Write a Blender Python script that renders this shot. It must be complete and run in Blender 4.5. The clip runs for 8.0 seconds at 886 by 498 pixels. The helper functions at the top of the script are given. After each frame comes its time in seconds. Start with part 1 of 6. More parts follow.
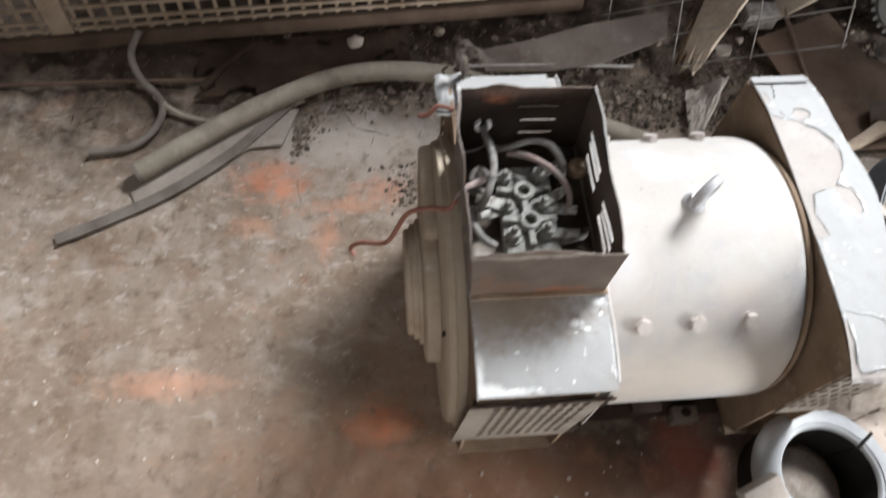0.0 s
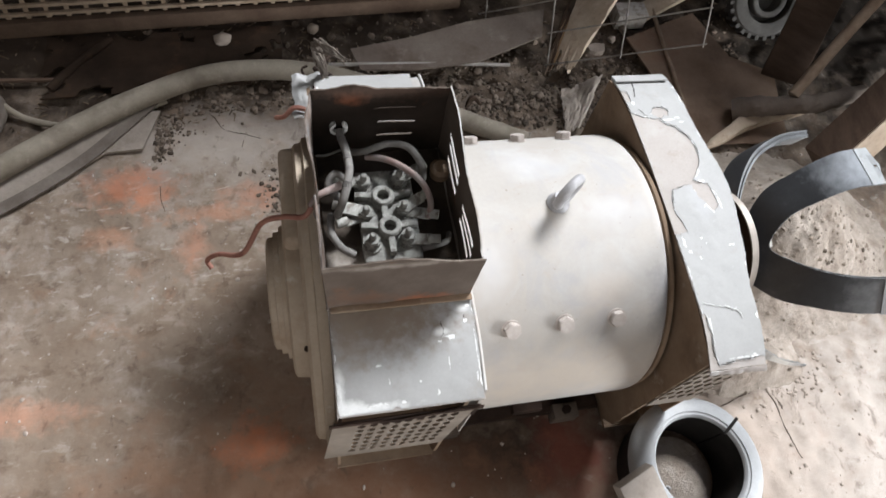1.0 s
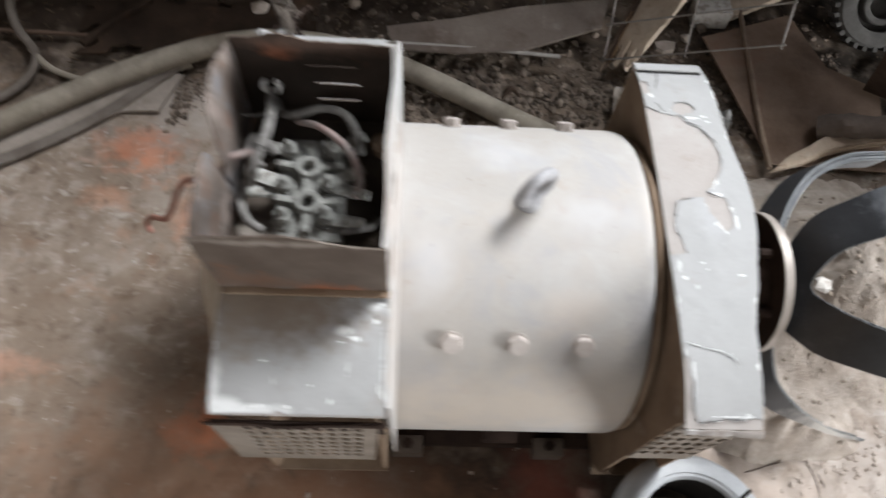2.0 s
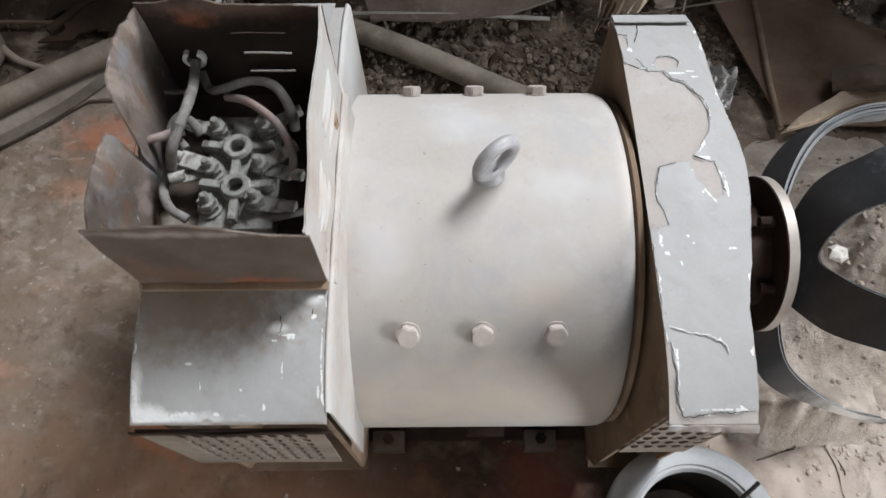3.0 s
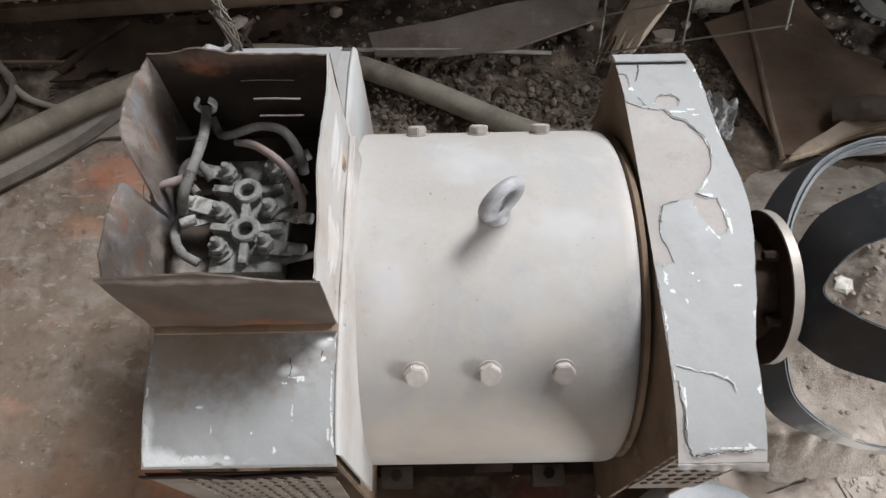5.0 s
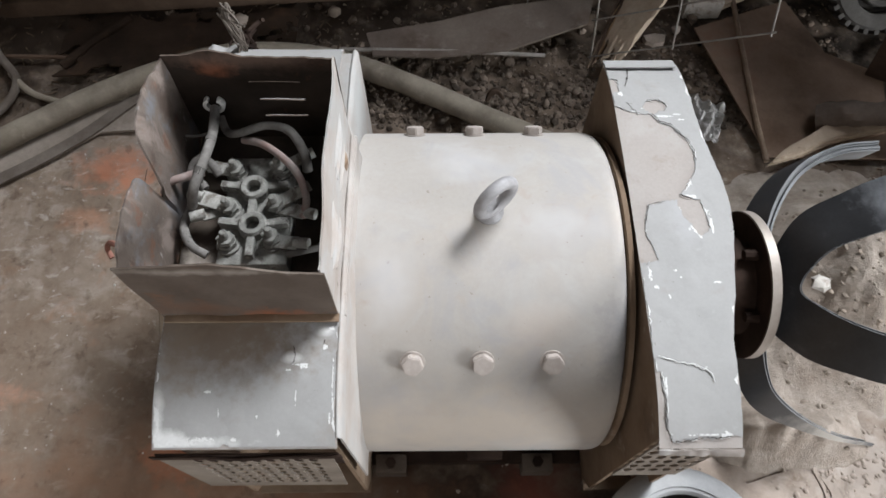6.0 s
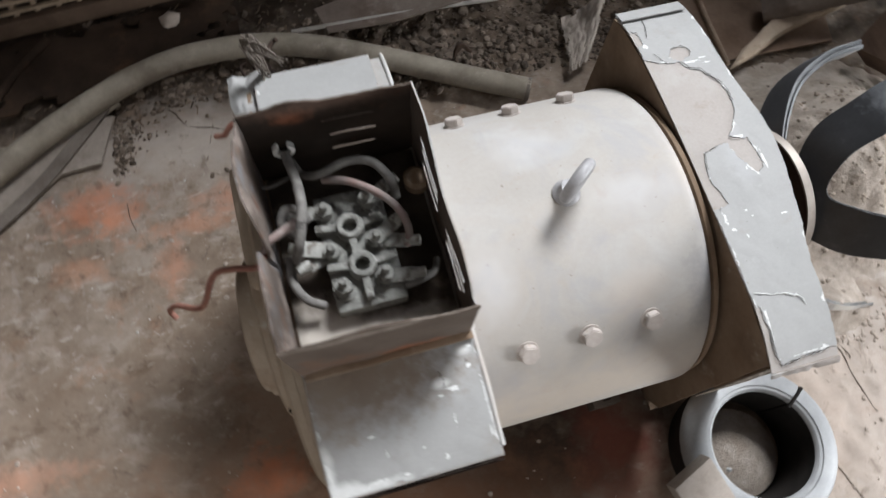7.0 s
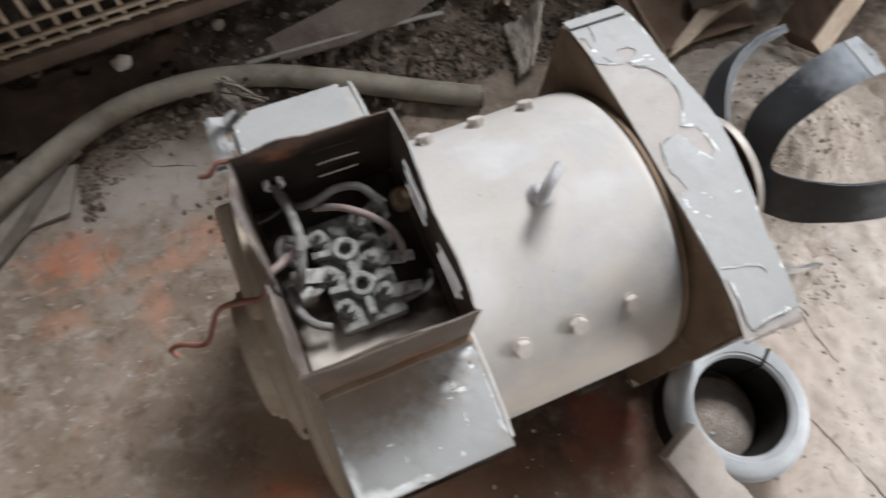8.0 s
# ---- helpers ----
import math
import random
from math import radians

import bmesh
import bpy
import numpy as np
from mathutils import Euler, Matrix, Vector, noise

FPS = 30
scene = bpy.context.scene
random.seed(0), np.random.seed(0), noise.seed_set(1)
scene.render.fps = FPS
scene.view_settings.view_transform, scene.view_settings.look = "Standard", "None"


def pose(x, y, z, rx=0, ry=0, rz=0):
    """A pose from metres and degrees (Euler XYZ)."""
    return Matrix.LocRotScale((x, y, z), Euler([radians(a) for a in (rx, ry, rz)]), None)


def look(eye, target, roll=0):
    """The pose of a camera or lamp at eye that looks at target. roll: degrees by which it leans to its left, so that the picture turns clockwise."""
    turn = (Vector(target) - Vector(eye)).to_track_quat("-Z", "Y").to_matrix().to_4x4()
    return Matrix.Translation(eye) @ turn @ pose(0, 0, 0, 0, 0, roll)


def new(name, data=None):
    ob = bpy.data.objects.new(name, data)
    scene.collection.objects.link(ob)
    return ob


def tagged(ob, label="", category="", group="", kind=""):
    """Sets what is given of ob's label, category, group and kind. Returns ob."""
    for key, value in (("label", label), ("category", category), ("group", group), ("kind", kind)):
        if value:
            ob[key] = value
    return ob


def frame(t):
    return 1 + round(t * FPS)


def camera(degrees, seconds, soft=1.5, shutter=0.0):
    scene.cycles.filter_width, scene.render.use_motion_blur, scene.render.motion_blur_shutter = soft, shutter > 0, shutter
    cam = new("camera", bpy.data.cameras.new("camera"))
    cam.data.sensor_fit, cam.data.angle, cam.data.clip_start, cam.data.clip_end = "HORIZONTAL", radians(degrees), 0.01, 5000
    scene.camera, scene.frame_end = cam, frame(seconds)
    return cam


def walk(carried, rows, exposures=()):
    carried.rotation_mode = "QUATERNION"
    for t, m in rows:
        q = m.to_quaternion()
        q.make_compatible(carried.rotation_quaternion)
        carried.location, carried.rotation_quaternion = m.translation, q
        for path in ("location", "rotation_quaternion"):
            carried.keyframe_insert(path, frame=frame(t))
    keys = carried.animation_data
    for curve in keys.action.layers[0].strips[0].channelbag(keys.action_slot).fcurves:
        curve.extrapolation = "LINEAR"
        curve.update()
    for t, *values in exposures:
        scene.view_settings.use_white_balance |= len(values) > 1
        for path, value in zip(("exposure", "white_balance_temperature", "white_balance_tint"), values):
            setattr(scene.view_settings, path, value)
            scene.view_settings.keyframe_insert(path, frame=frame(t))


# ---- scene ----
cam = camera(66.8, 8.0, shutter=0.65)
PATH = [
    (0, (-0.481, -0.539, 1.489), (-0.349, 0.361, -0.292), 4.6),
    (0.2, (-0.44, -0.526, 1.48), (-0.313, 0.415, -0.28), 3.9),
    (0.3, (-0.425, -0.517, 1.468), (-0.278, 0.376, -0.315), 3.8),
    (0.4, (-0.415, -0.51, 1.452), (-0.163, 0.322, -0.349), 10.5),
    (0.5, (-0.405, -0.521, 1.452), (-0.079, 0.325, -0.33), 13.9),
    (1, (-0.402, -0.514, 1.462), (-0.004, 0.347, -0.298), 17.1),
    (1.2, (-0.387, -0.507, 1.451), (0.009, 0.376, -0.301), 17.7),
    (1.5, (-0.337, -0.5, 1.431), (-0.049, 0.387, -0.338), 13.5),
    (1.8, (-0.228, -0.489, 1.382), (-0.157, 0.376, -0.419), 4.8),
    (2, (-0.144, -0.484, 1.339), (-0.06, 0.423, -0.441), 6.6),
    (2.2, (-0.07, -0.488, 1.305), (-0.011, 0.374, -0.499), 6.2),
    (3.3, (-0.047, -0.425, 1.259), (-0.06, 0.43, -0.549), -1.9),
    (3.5, (-0.052, -0.423, 1.262), (-0.076, 0.458, -0.533), -2.5),
    (4, (-0.054, -0.425, 1.273), (-0.093, 0.482, -0.51), -3.6),
    (4.5, (-0.049, -0.425, 1.273), (-0.073, 0.495, -0.503), -2.4),
    (4.7, (-0.049, -0.422, 1.275), (-0.07, 0.494, -0.502), -2.2),
    (5.8, (-0.059, -0.451, 1.299), (-0.036, 0.477, -0.473), 0.3),
    (6, (-0.057, -0.448, 1.314), (-0.042, 0.462, -0.467), 0.5),
    (6.2, (-0.064, -0.446, 1.325), (-0.003, 0.422, -0.476), 3.4),
    (6.5, (-0.12, -0.424, 1.333), (0.02, 0.376, -0.495), 7.3),
    (6.7, (-0.193, -0.389, 1.347), (0.023, 0.382, -0.486), 7.4),
    (6.8, (-0.237, -0.365, 1.349), (0.002, 0.378, -0.492), 6.6),
    (7, (-0.291, -0.326, 1.366), (-0.023, 0.335, -0.502), 6.8),
    (7.2, (-0.317, -0.307, 1.392), (0.003, 0.334, -0.476), 7.4),
    (7.5, (-0.324, -0.304, 1.395), (0.085, 0.314, -0.463), 10.1),
    (7.8, (-0.321, -0.324, 1.408), (0.115, 0.277, -0.449), 12.8),
    (8, (-0.339, -0.32, 1.416), (0.057, 0.309, -0.441), 9.7),
]
walk(cam, [(t, look(eye, target, roll)) for t, eye, target, roll in PATH],
     exposures=[(0, 0.56), (0.3, 0.54), (0.6, 0.42), (1, 0.35), (1.5, 0.28), (2.2, 0.15), (3.3, -0.10), (6, -0.07), (7, 0.0), (8, 0.0)])

# ---- light ----
world = bpy.data.worlds.new("sky")
scene.world = world
world.use_nodes = True
_nt = world.node_tree
_sky = _nt.nodes.new("ShaderNodeTexSky")
_sky.sky_type = "NISHITA"
_sky.sun_disc = False
_sky.sun_elevation, _sky.sun_rotation = radians(42), radians(60)
_nt.nodes["Background"].inputs["Strength"].default_value = 0.1
_nt.links.new(_sky.outputs["Color"], _nt.nodes["Background"].inputs["Color"])


def area_lamp(name, eye, target, sx, sy, watts, colour):
    data = bpy.data.lights.new(name, "AREA")
    data.shape, data.size, data.size_y, data.energy, data.color = "RECTANGLE", sx, sy, watts, colour
    ob = new(name, data)
    ob.matrix_world = look(eye, target)
    return ob


DAY = (0.915, 0.95, 1.0)
area_lamp("daylight_roof_opening", (2.75, 3.15, 5.1), (0.0, 0.0, 0.3), 2.0, 1.4, 835, DAY)
# Added fill from the east for the right floor and barrel front; source unknown.
area_lamp("east_fill", (5.4, -3.05, 1.55), (0.0, -0.6, 0.3), 1.7, 1.9, 470, DAY)
# Added fill that lifts the south-facing sides; its opening is made to suit.
area_lamp("south_fill", (-0.7, -3.9, 2.6), (0.0, 0.0, 0.3), 3.0, 2.2, 52, (1.0, 0.96, 0.91))


# ---- materials ----
def mat(name, stops, scale=6.0, fine=60.0, rough=0.8, metal=0.0, bump=0.25, depth=0.002, stains=None, fine_mix=0.35, spec=None, stretch=None):
    """stops: [(position, colour), ...] over a broad noise; stains: [(colour, scale, lo, hi, amount), ...]."""
    m = bpy.data.materials.new(name)
    m.use_nodes = True
    t = m.node_tree
    n, l = t.nodes, t.links
    b = n["Principled BSDF"]
    b.inputs["Roughness"].default_value = rough
    b.inputs["Metallic"].default_value = metal
    b.inputs["Specular IOR Level"].default_value = spec if spec is not None else (0.12 if rough >= 0.69 else 0.3)
    co = n.new("ShaderNodeTexCoord")
    src = co.outputs["Object"]
    if stretch:
        mp = n.new("ShaderNodeMapping")
        mp.inputs["Scale"].default_value = stretch
        l.new(src, mp.inputs["Vector"])
        src = mp.outputs["Vector"]

    def tex(sc, detail=6.0, rgh=0.6):
        k = n.new("ShaderNodeTexNoise")
        k.inputs["Scale"].default_value, k.inputs["Detail"].default_value, k.inputs["Roughness"].default_value = sc, detail, rgh
        l.new(src, k.inputs["Vector"])
        return k.outputs["Fac"]

    def ramp(f, st):
        r = n.new("ShaderNodeValToRGB")
        e = r.color_ramp.elements
        e[0].position, e[0].color = st[0][0], (*st[0][1], 1)
        e[1].position, e[1].color = st[-1][0], (*st[-1][1], 1)
        for p, c in st[1:-1]:
            q = e.new(p)
            q.color = (*c, 1)
        l.new(f, r.inputs["Fac"])
        return r.outputs["Color"]

    def mix(f, a, c, kind="MIX"):
        x = n.new("ShaderNodeMix")
        x.data_type, x.blend_type = "RGBA", kind
        if isinstance(f, float):
            x.inputs["Factor"].default_value = f
        else:
            l.new(f, x.inputs["Factor"])
        for sock, v in ((x.inputs["A"], a), (x.inputs["B"], c)):
            if isinstance(v, tuple):
                sock.default_value = (*v, 1)
            else:
                l.new(v, sock)
        return x.outputs["Result"]

    colour = ramp(tex(scale), stops)
    grain = tex(fine, 4.0, 0.7)
    colour = mix(fine_mix, colour, ramp(grain, [(0.3, (0.35, 0.35, 0.35)), (0.7, (1.0, 1.0, 1.0))]), "MULTIPLY")
    for c, sc, lo, hi, amount in stains or ():
        colour = mix(ramp(tex(sc, 8.0, 0.65), [(lo, (0, 0, 0)), (hi, (amount, amount, amount))]), colour, c)
    l.new(colour, b.inputs["Base Color"])
    bp = n.new("ShaderNodeBump")
    bp.inputs["Strength"].default_value, bp.inputs["Distance"].default_value = bump, depth
    l.new(tex(fine * 1.5, 6.0, 0.7), bp.inputs["Height"])
    l.new(bp.outputs["Normal"], b.inputs["Normal"])
    return m


def add_patches(m, patches, wobble=0.6, scale=14.0):
    """Stains with a place of their own: (x, y, z, rx, ry, rz, colour, amount)."""
    t = m.node_tree
    n, l = t.nodes, t.links
    b = n["Principled BSDF"]
    co = n.new("ShaderNodeTexCoord")
    k = n.new("ShaderNodeTexNoise")
    k.inputs["Scale"].default_value, k.inputs["Detail"].default_value, k.inputs["Roughness"].default_value = scale, 7.0, 0.65
    l.new(co.outputs["Object"], k.inputs["Vector"])
    for x, y, z, rx, ry, rz, colour, amount in patches:
        old = b.inputs["Base Color"].links[0].from_socket
        mp = n.new("ShaderNodeMapping")
        mp.inputs["Location"].default_value = (-x / rx, -y / ry, -z / rz)
        mp.inputs["Scale"].default_value = (1 / rx, 1 / ry, 1 / rz)
        l.new(co.outputs["Object"], mp.inputs["Vector"])
        ln = n.new("ShaderNodeVectorMath")
        ln.operation = "LENGTH"
        l.new(mp.outputs["Vector"], ln.inputs[0])
        ad = n.new("ShaderNodeMath")
        ad.operation = "MULTIPLY_ADD"
        l.new(k.outputs["Fac"], ad.inputs[0])
        ad.inputs[1].default_value = wobble * 4
        l.new(ln.outputs["Value"], ad.inputs[2])
        mr = n.new("ShaderNodeMapRange")
        mr.inputs["From Min"].default_value, mr.inputs["From Max"].default_value = 0.55 + wobble * 1.55, 1.15 + wobble * 2.35
        mr.inputs["To Min"].default_value, mr.inputs["To Max"].default_value = amount, 0.0
        l.new(ad.outputs[0], mr.inputs["Value"])
        x_ = n.new("ShaderNodeMix")
        x_.data_type = "RGBA"
        l.new(mr.outputs["Result"], x_.inputs["Factor"])
        l.new(old, x_.inputs["A"])
        x_.inputs["B"].default_value = (*colour, 1)
        l.new(x_.outputs["Result"], b.inputs["Base Color"])
    return m


def add_layer(m, colour, scale, lo, hi, amount, stretch=(1, 1, 1), detail=8.0, warp=0.0, shift=0.0):
    """One more noise layer of a colour; warp smears it."""
    t = m.node_tree
    n, l = t.nodes, t.links
    b = n["Principled BSDF"]
    old = b.inputs["Base Color"].links[0].from_socket
    co = n.new("ShaderNodeTexCoord")
    mp = n.new("ShaderNodeMapping")
    mp.inputs["Scale"].default_value = stretch
    mp.inputs["Location"].default_value = (shift, shift * 0.7, shift * 0.3)
    l.new(co.outputs["Object"], mp.inputs["Vector"])
    k = n.new("ShaderNodeTexNoise")
    k.inputs["Scale"].default_value, k.inputs["Detail"].default_value, k.inputs["Roughness"].default_value = scale, detail, 0.62
    k.inputs["Distortion"].default_value = warp
    l.new(mp.outputs["Vector"], k.inputs["Vector"])
    mr = n.new("ShaderNodeMapRange")
    mr.inputs["From Min"].default_value, mr.inputs["From Max"].default_value = lo, hi
    mr.inputs["To Min"].default_value, mr.inputs["To Max"].default_value = 0.0, amount
    l.new(k.outputs["Fac"], mr.inputs["Value"])
    x = n.new("ShaderNodeMix")
    x.data_type = "RGBA"
    l.new(mr.outputs["Result"], x.inputs["Factor"])
    l.new(old, x.inputs["A"])
    x.inputs["B"].default_value = (*colour, 1)
    l.new(x.outputs["Result"], b.inputs["Base Color"])
    return m


def add_island(m, lo=0.5, hi=1.5):
    """Lighter and darker pieces within one mesh of many."""
    t = m.node_tree
    n, l = t.nodes, t.links
    b = n["Principled BSDF"]
    old = b.inputs["Base Color"].links[0].from_socket
    g = n.new("ShaderNodeNewGeometry")
    mr = n.new("ShaderNodeMapRange")
    mr.inputs["To Min"].default_value, mr.inputs["To Max"].default_value = lo, hi
    l.new(g.outputs["Random Per Island"], mr.inputs["Value"])
    x = n.new("ShaderNodeVectorMath")
    x.operation = "SCALE"
    l.new(old, x.inputs[0])
    l.new(mr.outputs["Result"], x.inputs["Scale"])
    l.new(x.outputs[0], b.inputs["Base Color"])
    return m


paint = mat("dusty_grey_paint", [(0.3, (0.352, 0.326, 0.296)), (0.55, (0.384, 0.361, 0.335)), (0.75, (0.368, 0.354, 0.340))], 3.2, 160, 0.7, 0, 0.15, 0.0006,
            [((0.318, 0.312, 0.320), 4.5, 0.54, 0.70, 0.5), ((0.400, 0.335, 0.272), 3.6, 0.50, 0.72, 0.5), ((0.220, 0.176, 0.149), 40, 0.70, 0.76, 0.4)], 0.10)
add_layer(paint, (0.330, 0.305, 0.280), 22, 0.58, 0.74, 0.3, (3.0, 0.7, 0.7), 8, 0.4, 2.0)
add_layer(paint, (0.410, 0.404, 0.398), 9, 0.52, 0.66, 0.4, (1, 1, 1), 9, 0.8, 9.0)
add_layer(paint, (0.300, 0.299, 0.310), 10, 0.53, 0.66, 0.45, (1.2, 1, 1), 9, 0.7, 15.0)
add_layer(paint, (0.330, 0.272, 0.226), 17, 0.60, 0.72, 0.5, (1, 1.3, 1), 9, 0.6, 23.0)
add_layer(paint, (0.156, 0.117, 0.098), 110, 0.70, 0.75, 0.6, (1, 1, 1), 3, 0, 4.0)
cover_paint = mat("pale_grey_cover_paint", [(0.3, (0.284, 0.281, 0.273)), (0.7, (0.322, 0.318, 0.310))], 9, 200, 0.62, 0, 0.1, 0.0005,
                  [((0.231, 0.224, 0.216), 12, 0.52, 0.68, 0.55), ((0.332, 0.332, 0.324), 24, 0.62, 0.68, 0.6), ((0.231, 0.198, 0.170), 16, 0.60, 0.72, 0.4)], 0.1, 0.22)
add_layer(cover_paint, (0.150, 0.136, 0.126), 90, 0.70, 0.75, 0.6, (1, 1, 1), 4, 0, 2.0)

primer = mat("beige_primer", [(0.3, (0.322, 0.290, 0.266)), (0.7, (0.358, 0.330, 0.308))], 18, 220, 0.7, 0, 0.2, 0.0005, [((0.235, 0.190, 0.156), 25, 0.58, 0.7, 0.5), ((0.369, 0.357, 0.340), 14, 0.56, 0.68, 0.5)], 0.15)
shield_paint = mat("dirty_brown_grey_paint", [(0.3, (0.150, 0.099, 0.064)), (0.7, (0.250, 0.184, 0.130))], 8, 120, 0.75, 0, 0.25, 0.001,
                   [((0.085, 0.058, 0.040), 9, 0.52, 0.7, 0.6), ((0.36, 0.31, 0.26), 14, 0.60, 0.7, 0.5)], 0.2)
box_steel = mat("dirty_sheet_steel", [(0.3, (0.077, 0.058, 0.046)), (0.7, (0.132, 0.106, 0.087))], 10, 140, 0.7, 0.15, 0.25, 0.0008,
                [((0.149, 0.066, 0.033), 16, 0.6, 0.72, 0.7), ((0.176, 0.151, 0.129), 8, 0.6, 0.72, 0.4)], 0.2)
# Rusty inside of the box, coloured far darker than box_steel for its shade.
box_inner = mat("shade_dark_rusty_box_inside", [(0.3, (0.013, 0.010, 0.008)), (0.7, (0.036, 0.026, 0.020))], 10, 140, 0.7, 0.1, 0.3, 0.0008, [((0.144, 0.054, 0.024), 22, 0.62, 0.72, 0.7)], 0.25)
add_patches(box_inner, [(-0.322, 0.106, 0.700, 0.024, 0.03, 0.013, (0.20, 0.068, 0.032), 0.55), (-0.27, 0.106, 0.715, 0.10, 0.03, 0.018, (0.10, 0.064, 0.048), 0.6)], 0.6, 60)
box_flange = mat("worn_pinkish_paint", [(0.3, (0.228, 0.191, 0.166)), (0.7, (0.298, 0.268, 0.243))], 16, 150, 0.65, 0, 0.3, 0.001,
                 [((0.134, 0.084, 0.059), 22, 0.60, 0.72, 0.5), ((0.347, 0.340, 0.327), 13, 0.50, 0.62, 0.7)], 0.12)
add_patches(box_flange, [(-0.386, -0.10, 0.60, 0.03, 0.05, 0.04, (0.124, 0.074, 0.050), 0.7), (-0.385, -0.03, 0.64, 0.03, 0.03, 0.05, (0.149, 0.079, 0.050), 0.6), (-0.385, 0.05, 0.66, 0.03, 0.05, 0.03, (0.178, 0.124, 0.099), 0.5)], 0.8, 50)
streaked_flange = mat("streaked_flange_paint", [(0.3, (0.285, 0.246, 0.217)), (0.7, (0.353, 0.328, 0.303))], 16, 150, 0.65, 0, 0.3, 0.001,
                      [((0.310, 0.308, 0.298), 13, 0.48, 0.60, 0.7)], 0.12)
add_layer(streaked_flange, (0.215, 0.165, 0.135), 34, 0.56, 0.70, 0.35, (1, 0.5, 1), 8, 0.6, 1.0)
add_layer(streaked_flange, (0.335, 0.336, 0.328), 26, 0.55, 0.66, 0.5, (1, 0.45, 1), 8, 0.5, 6.0)
add_layer(streaked_flange, (0.110, 0.066, 0.046), 55, 0.68, 0.73, 0.8, (1, 1, 1), 8, 0.0, 9.0)
# Grey patch paints the flange's back part as if lit.
add_patches(streaked_flange, [(-0.165, 0.20, 0.52, 0.03, 0.10, 0.09, (0.33, 0.335, 0.328), 0.85)], 0.5, 30)
flap_paint = mat("bruised_grey_flap_paint", [(0.3, (0.088, 0.068, 0.056)), (0.7, (0.176, 0.146, 0.126))], 16, 150, 0.6, 0.05, 0.4, 0.001,
                 [((0.150, 0.158, 0.172), 17, 0.50, 0.60, 0.7), ((0.150, 0.074, 0.046), 24, 0.55, 0.64, 0.7), ((0.30, 0.285, 0.27), 70, 0.64, 0.70, 0.7)], 0.2)
add_layer(flap_paint, (0.250, 0.205, 0.180), 19, 0.52, 0.62, 0.6, (1, 1, 0.6), 9, 0.7, 3.0)
add_layer(flap_paint, (0.060, 0.042, 0.033), 30, 0.57, 0.66, 0.7, (1, 1, 0.5), 9, 0.6, 8.0)
add_layer(flap_paint, (0.44, 0.43, 0.42), 48, 0.66, 0.71, 0.6, (1, 1, 0.5), 6, 0.3, 12.0)
# Dirty floor with the shade in its base colour.
inner_floor = mat("shaded_dirty_box_floor", [(0.3, (0.035, 0.027, 0.021)), (0.7, (0.085, 0.068, 0.055))], 16, 180, 0.9, 0, 0.3, 0.0008, [((0.20, 0.165, 0.135), 20, 0.60, 0.72, 0.5)], 0.2)
# Pale patches paint the lit, dusty front corner.
add_patches(inner_floor, [(-0.335, -0.120, 0.572, 0.055, 0.045, 0.1, (0.42, 0.38, 0.335), 0.95), (-0.26, -0.132, 0.572, 0.09, 0.026, 0.1, (0.38, 0.34, 0.30), 0.9)], 0.3, 40)
add_patches(box_steel, [(-0.245, -0.158, 0.580, 0.035, 0.02, 0.014, (0.24, 0.085, 0.04), 0.75), (-0.33, -0.158, 0.600, 0.05, 0.02, 0.02, (0.15, 0.075, 0.045), 0.5), (-0.30, -0.158, 0.700, 0.09, 0.02, 0.006, (0.30, 0.265, 0.23), 0.6)], 0.8, 45)
dusty = mat("grey_dusted_bakelite", [(0.3, (0.160, 0.158, 0.144)), (0.7, (0.315, 0.312, 0.288))], 50, 260, 0.95, 0, 0.8, 0.0012, [((0.06, 0.052, 0.045), 70, 0.54, 0.64, 0.75), ((0.40, 0.385, 0.36), 90, 0.58, 0.66, 0.6)], 0.35, 0.1)
dusty_lug = mat("dusted_copper_lug", [(0.3, (0.25, 0.247, 0.228)), (0.7, (0.385, 0.380, 0.352))], 50, 260, 0.8, 0.1, 0.5, 0.001, [((0.09, 0.07, 0.055), 60, 0.56, 0.66, 0.7)], 0.3)
cable_grey = mat("dusty_grey_cable", [(0.3, (0.12, 0.112, 0.105)), (0.7, (0.25, 0.238, 0.222))], 60, 200, 0.85, 0, 0.5, 0.001, [((0.05, 0.045, 0.04), 70, 0.60, 0.68, 0.6)], 0.3)
cable_dark = mat("dark_taped_cable", [(0.3, (0.075, 0.070, 0.065)), (0.7, (0.165, 0.156, 0.146))], 40, 200, 0.8, 0, 0.5, 0.001, None, 0.2)
cable_pink = mat("dusty_pink_cable", [(0.3, (0.23, 0.158, 0.142)), (0.7, (0.25, 0.228, 0.214))], 40, 200, 0.8, 0, 0.3, 0.0006, None, 0.2)
wire_red = mat("rusty_red_wire", [(0.3, (0.22, 0.092, 0.070)), (0.7, (0.33, 0.170, 0.132))], 40, 200, 0.75, 0, 0.3, 0.0006, None, 0.2)
bolt_steel = mat("dusty_painted_bolt", [(0.3, (0.36, 0.315, 0.285)), (0.7, (0.45, 0.405, 0.370))], 60, 200, 0.6, 0.05, 0.25, 0.0006, [((0.3, 0.24, 0.19), 70, 0.58, 0.68, 0.6)], 0.15)
eye_steel = mat("worn_grey_forged_steel", [(0.3, (0.235, 0.228, 0.230)), (0.7, (0.350, 0.342, 0.345))], 40, 200, 0.5, 0.05, 0.3, 0.0006, None, 0.2)
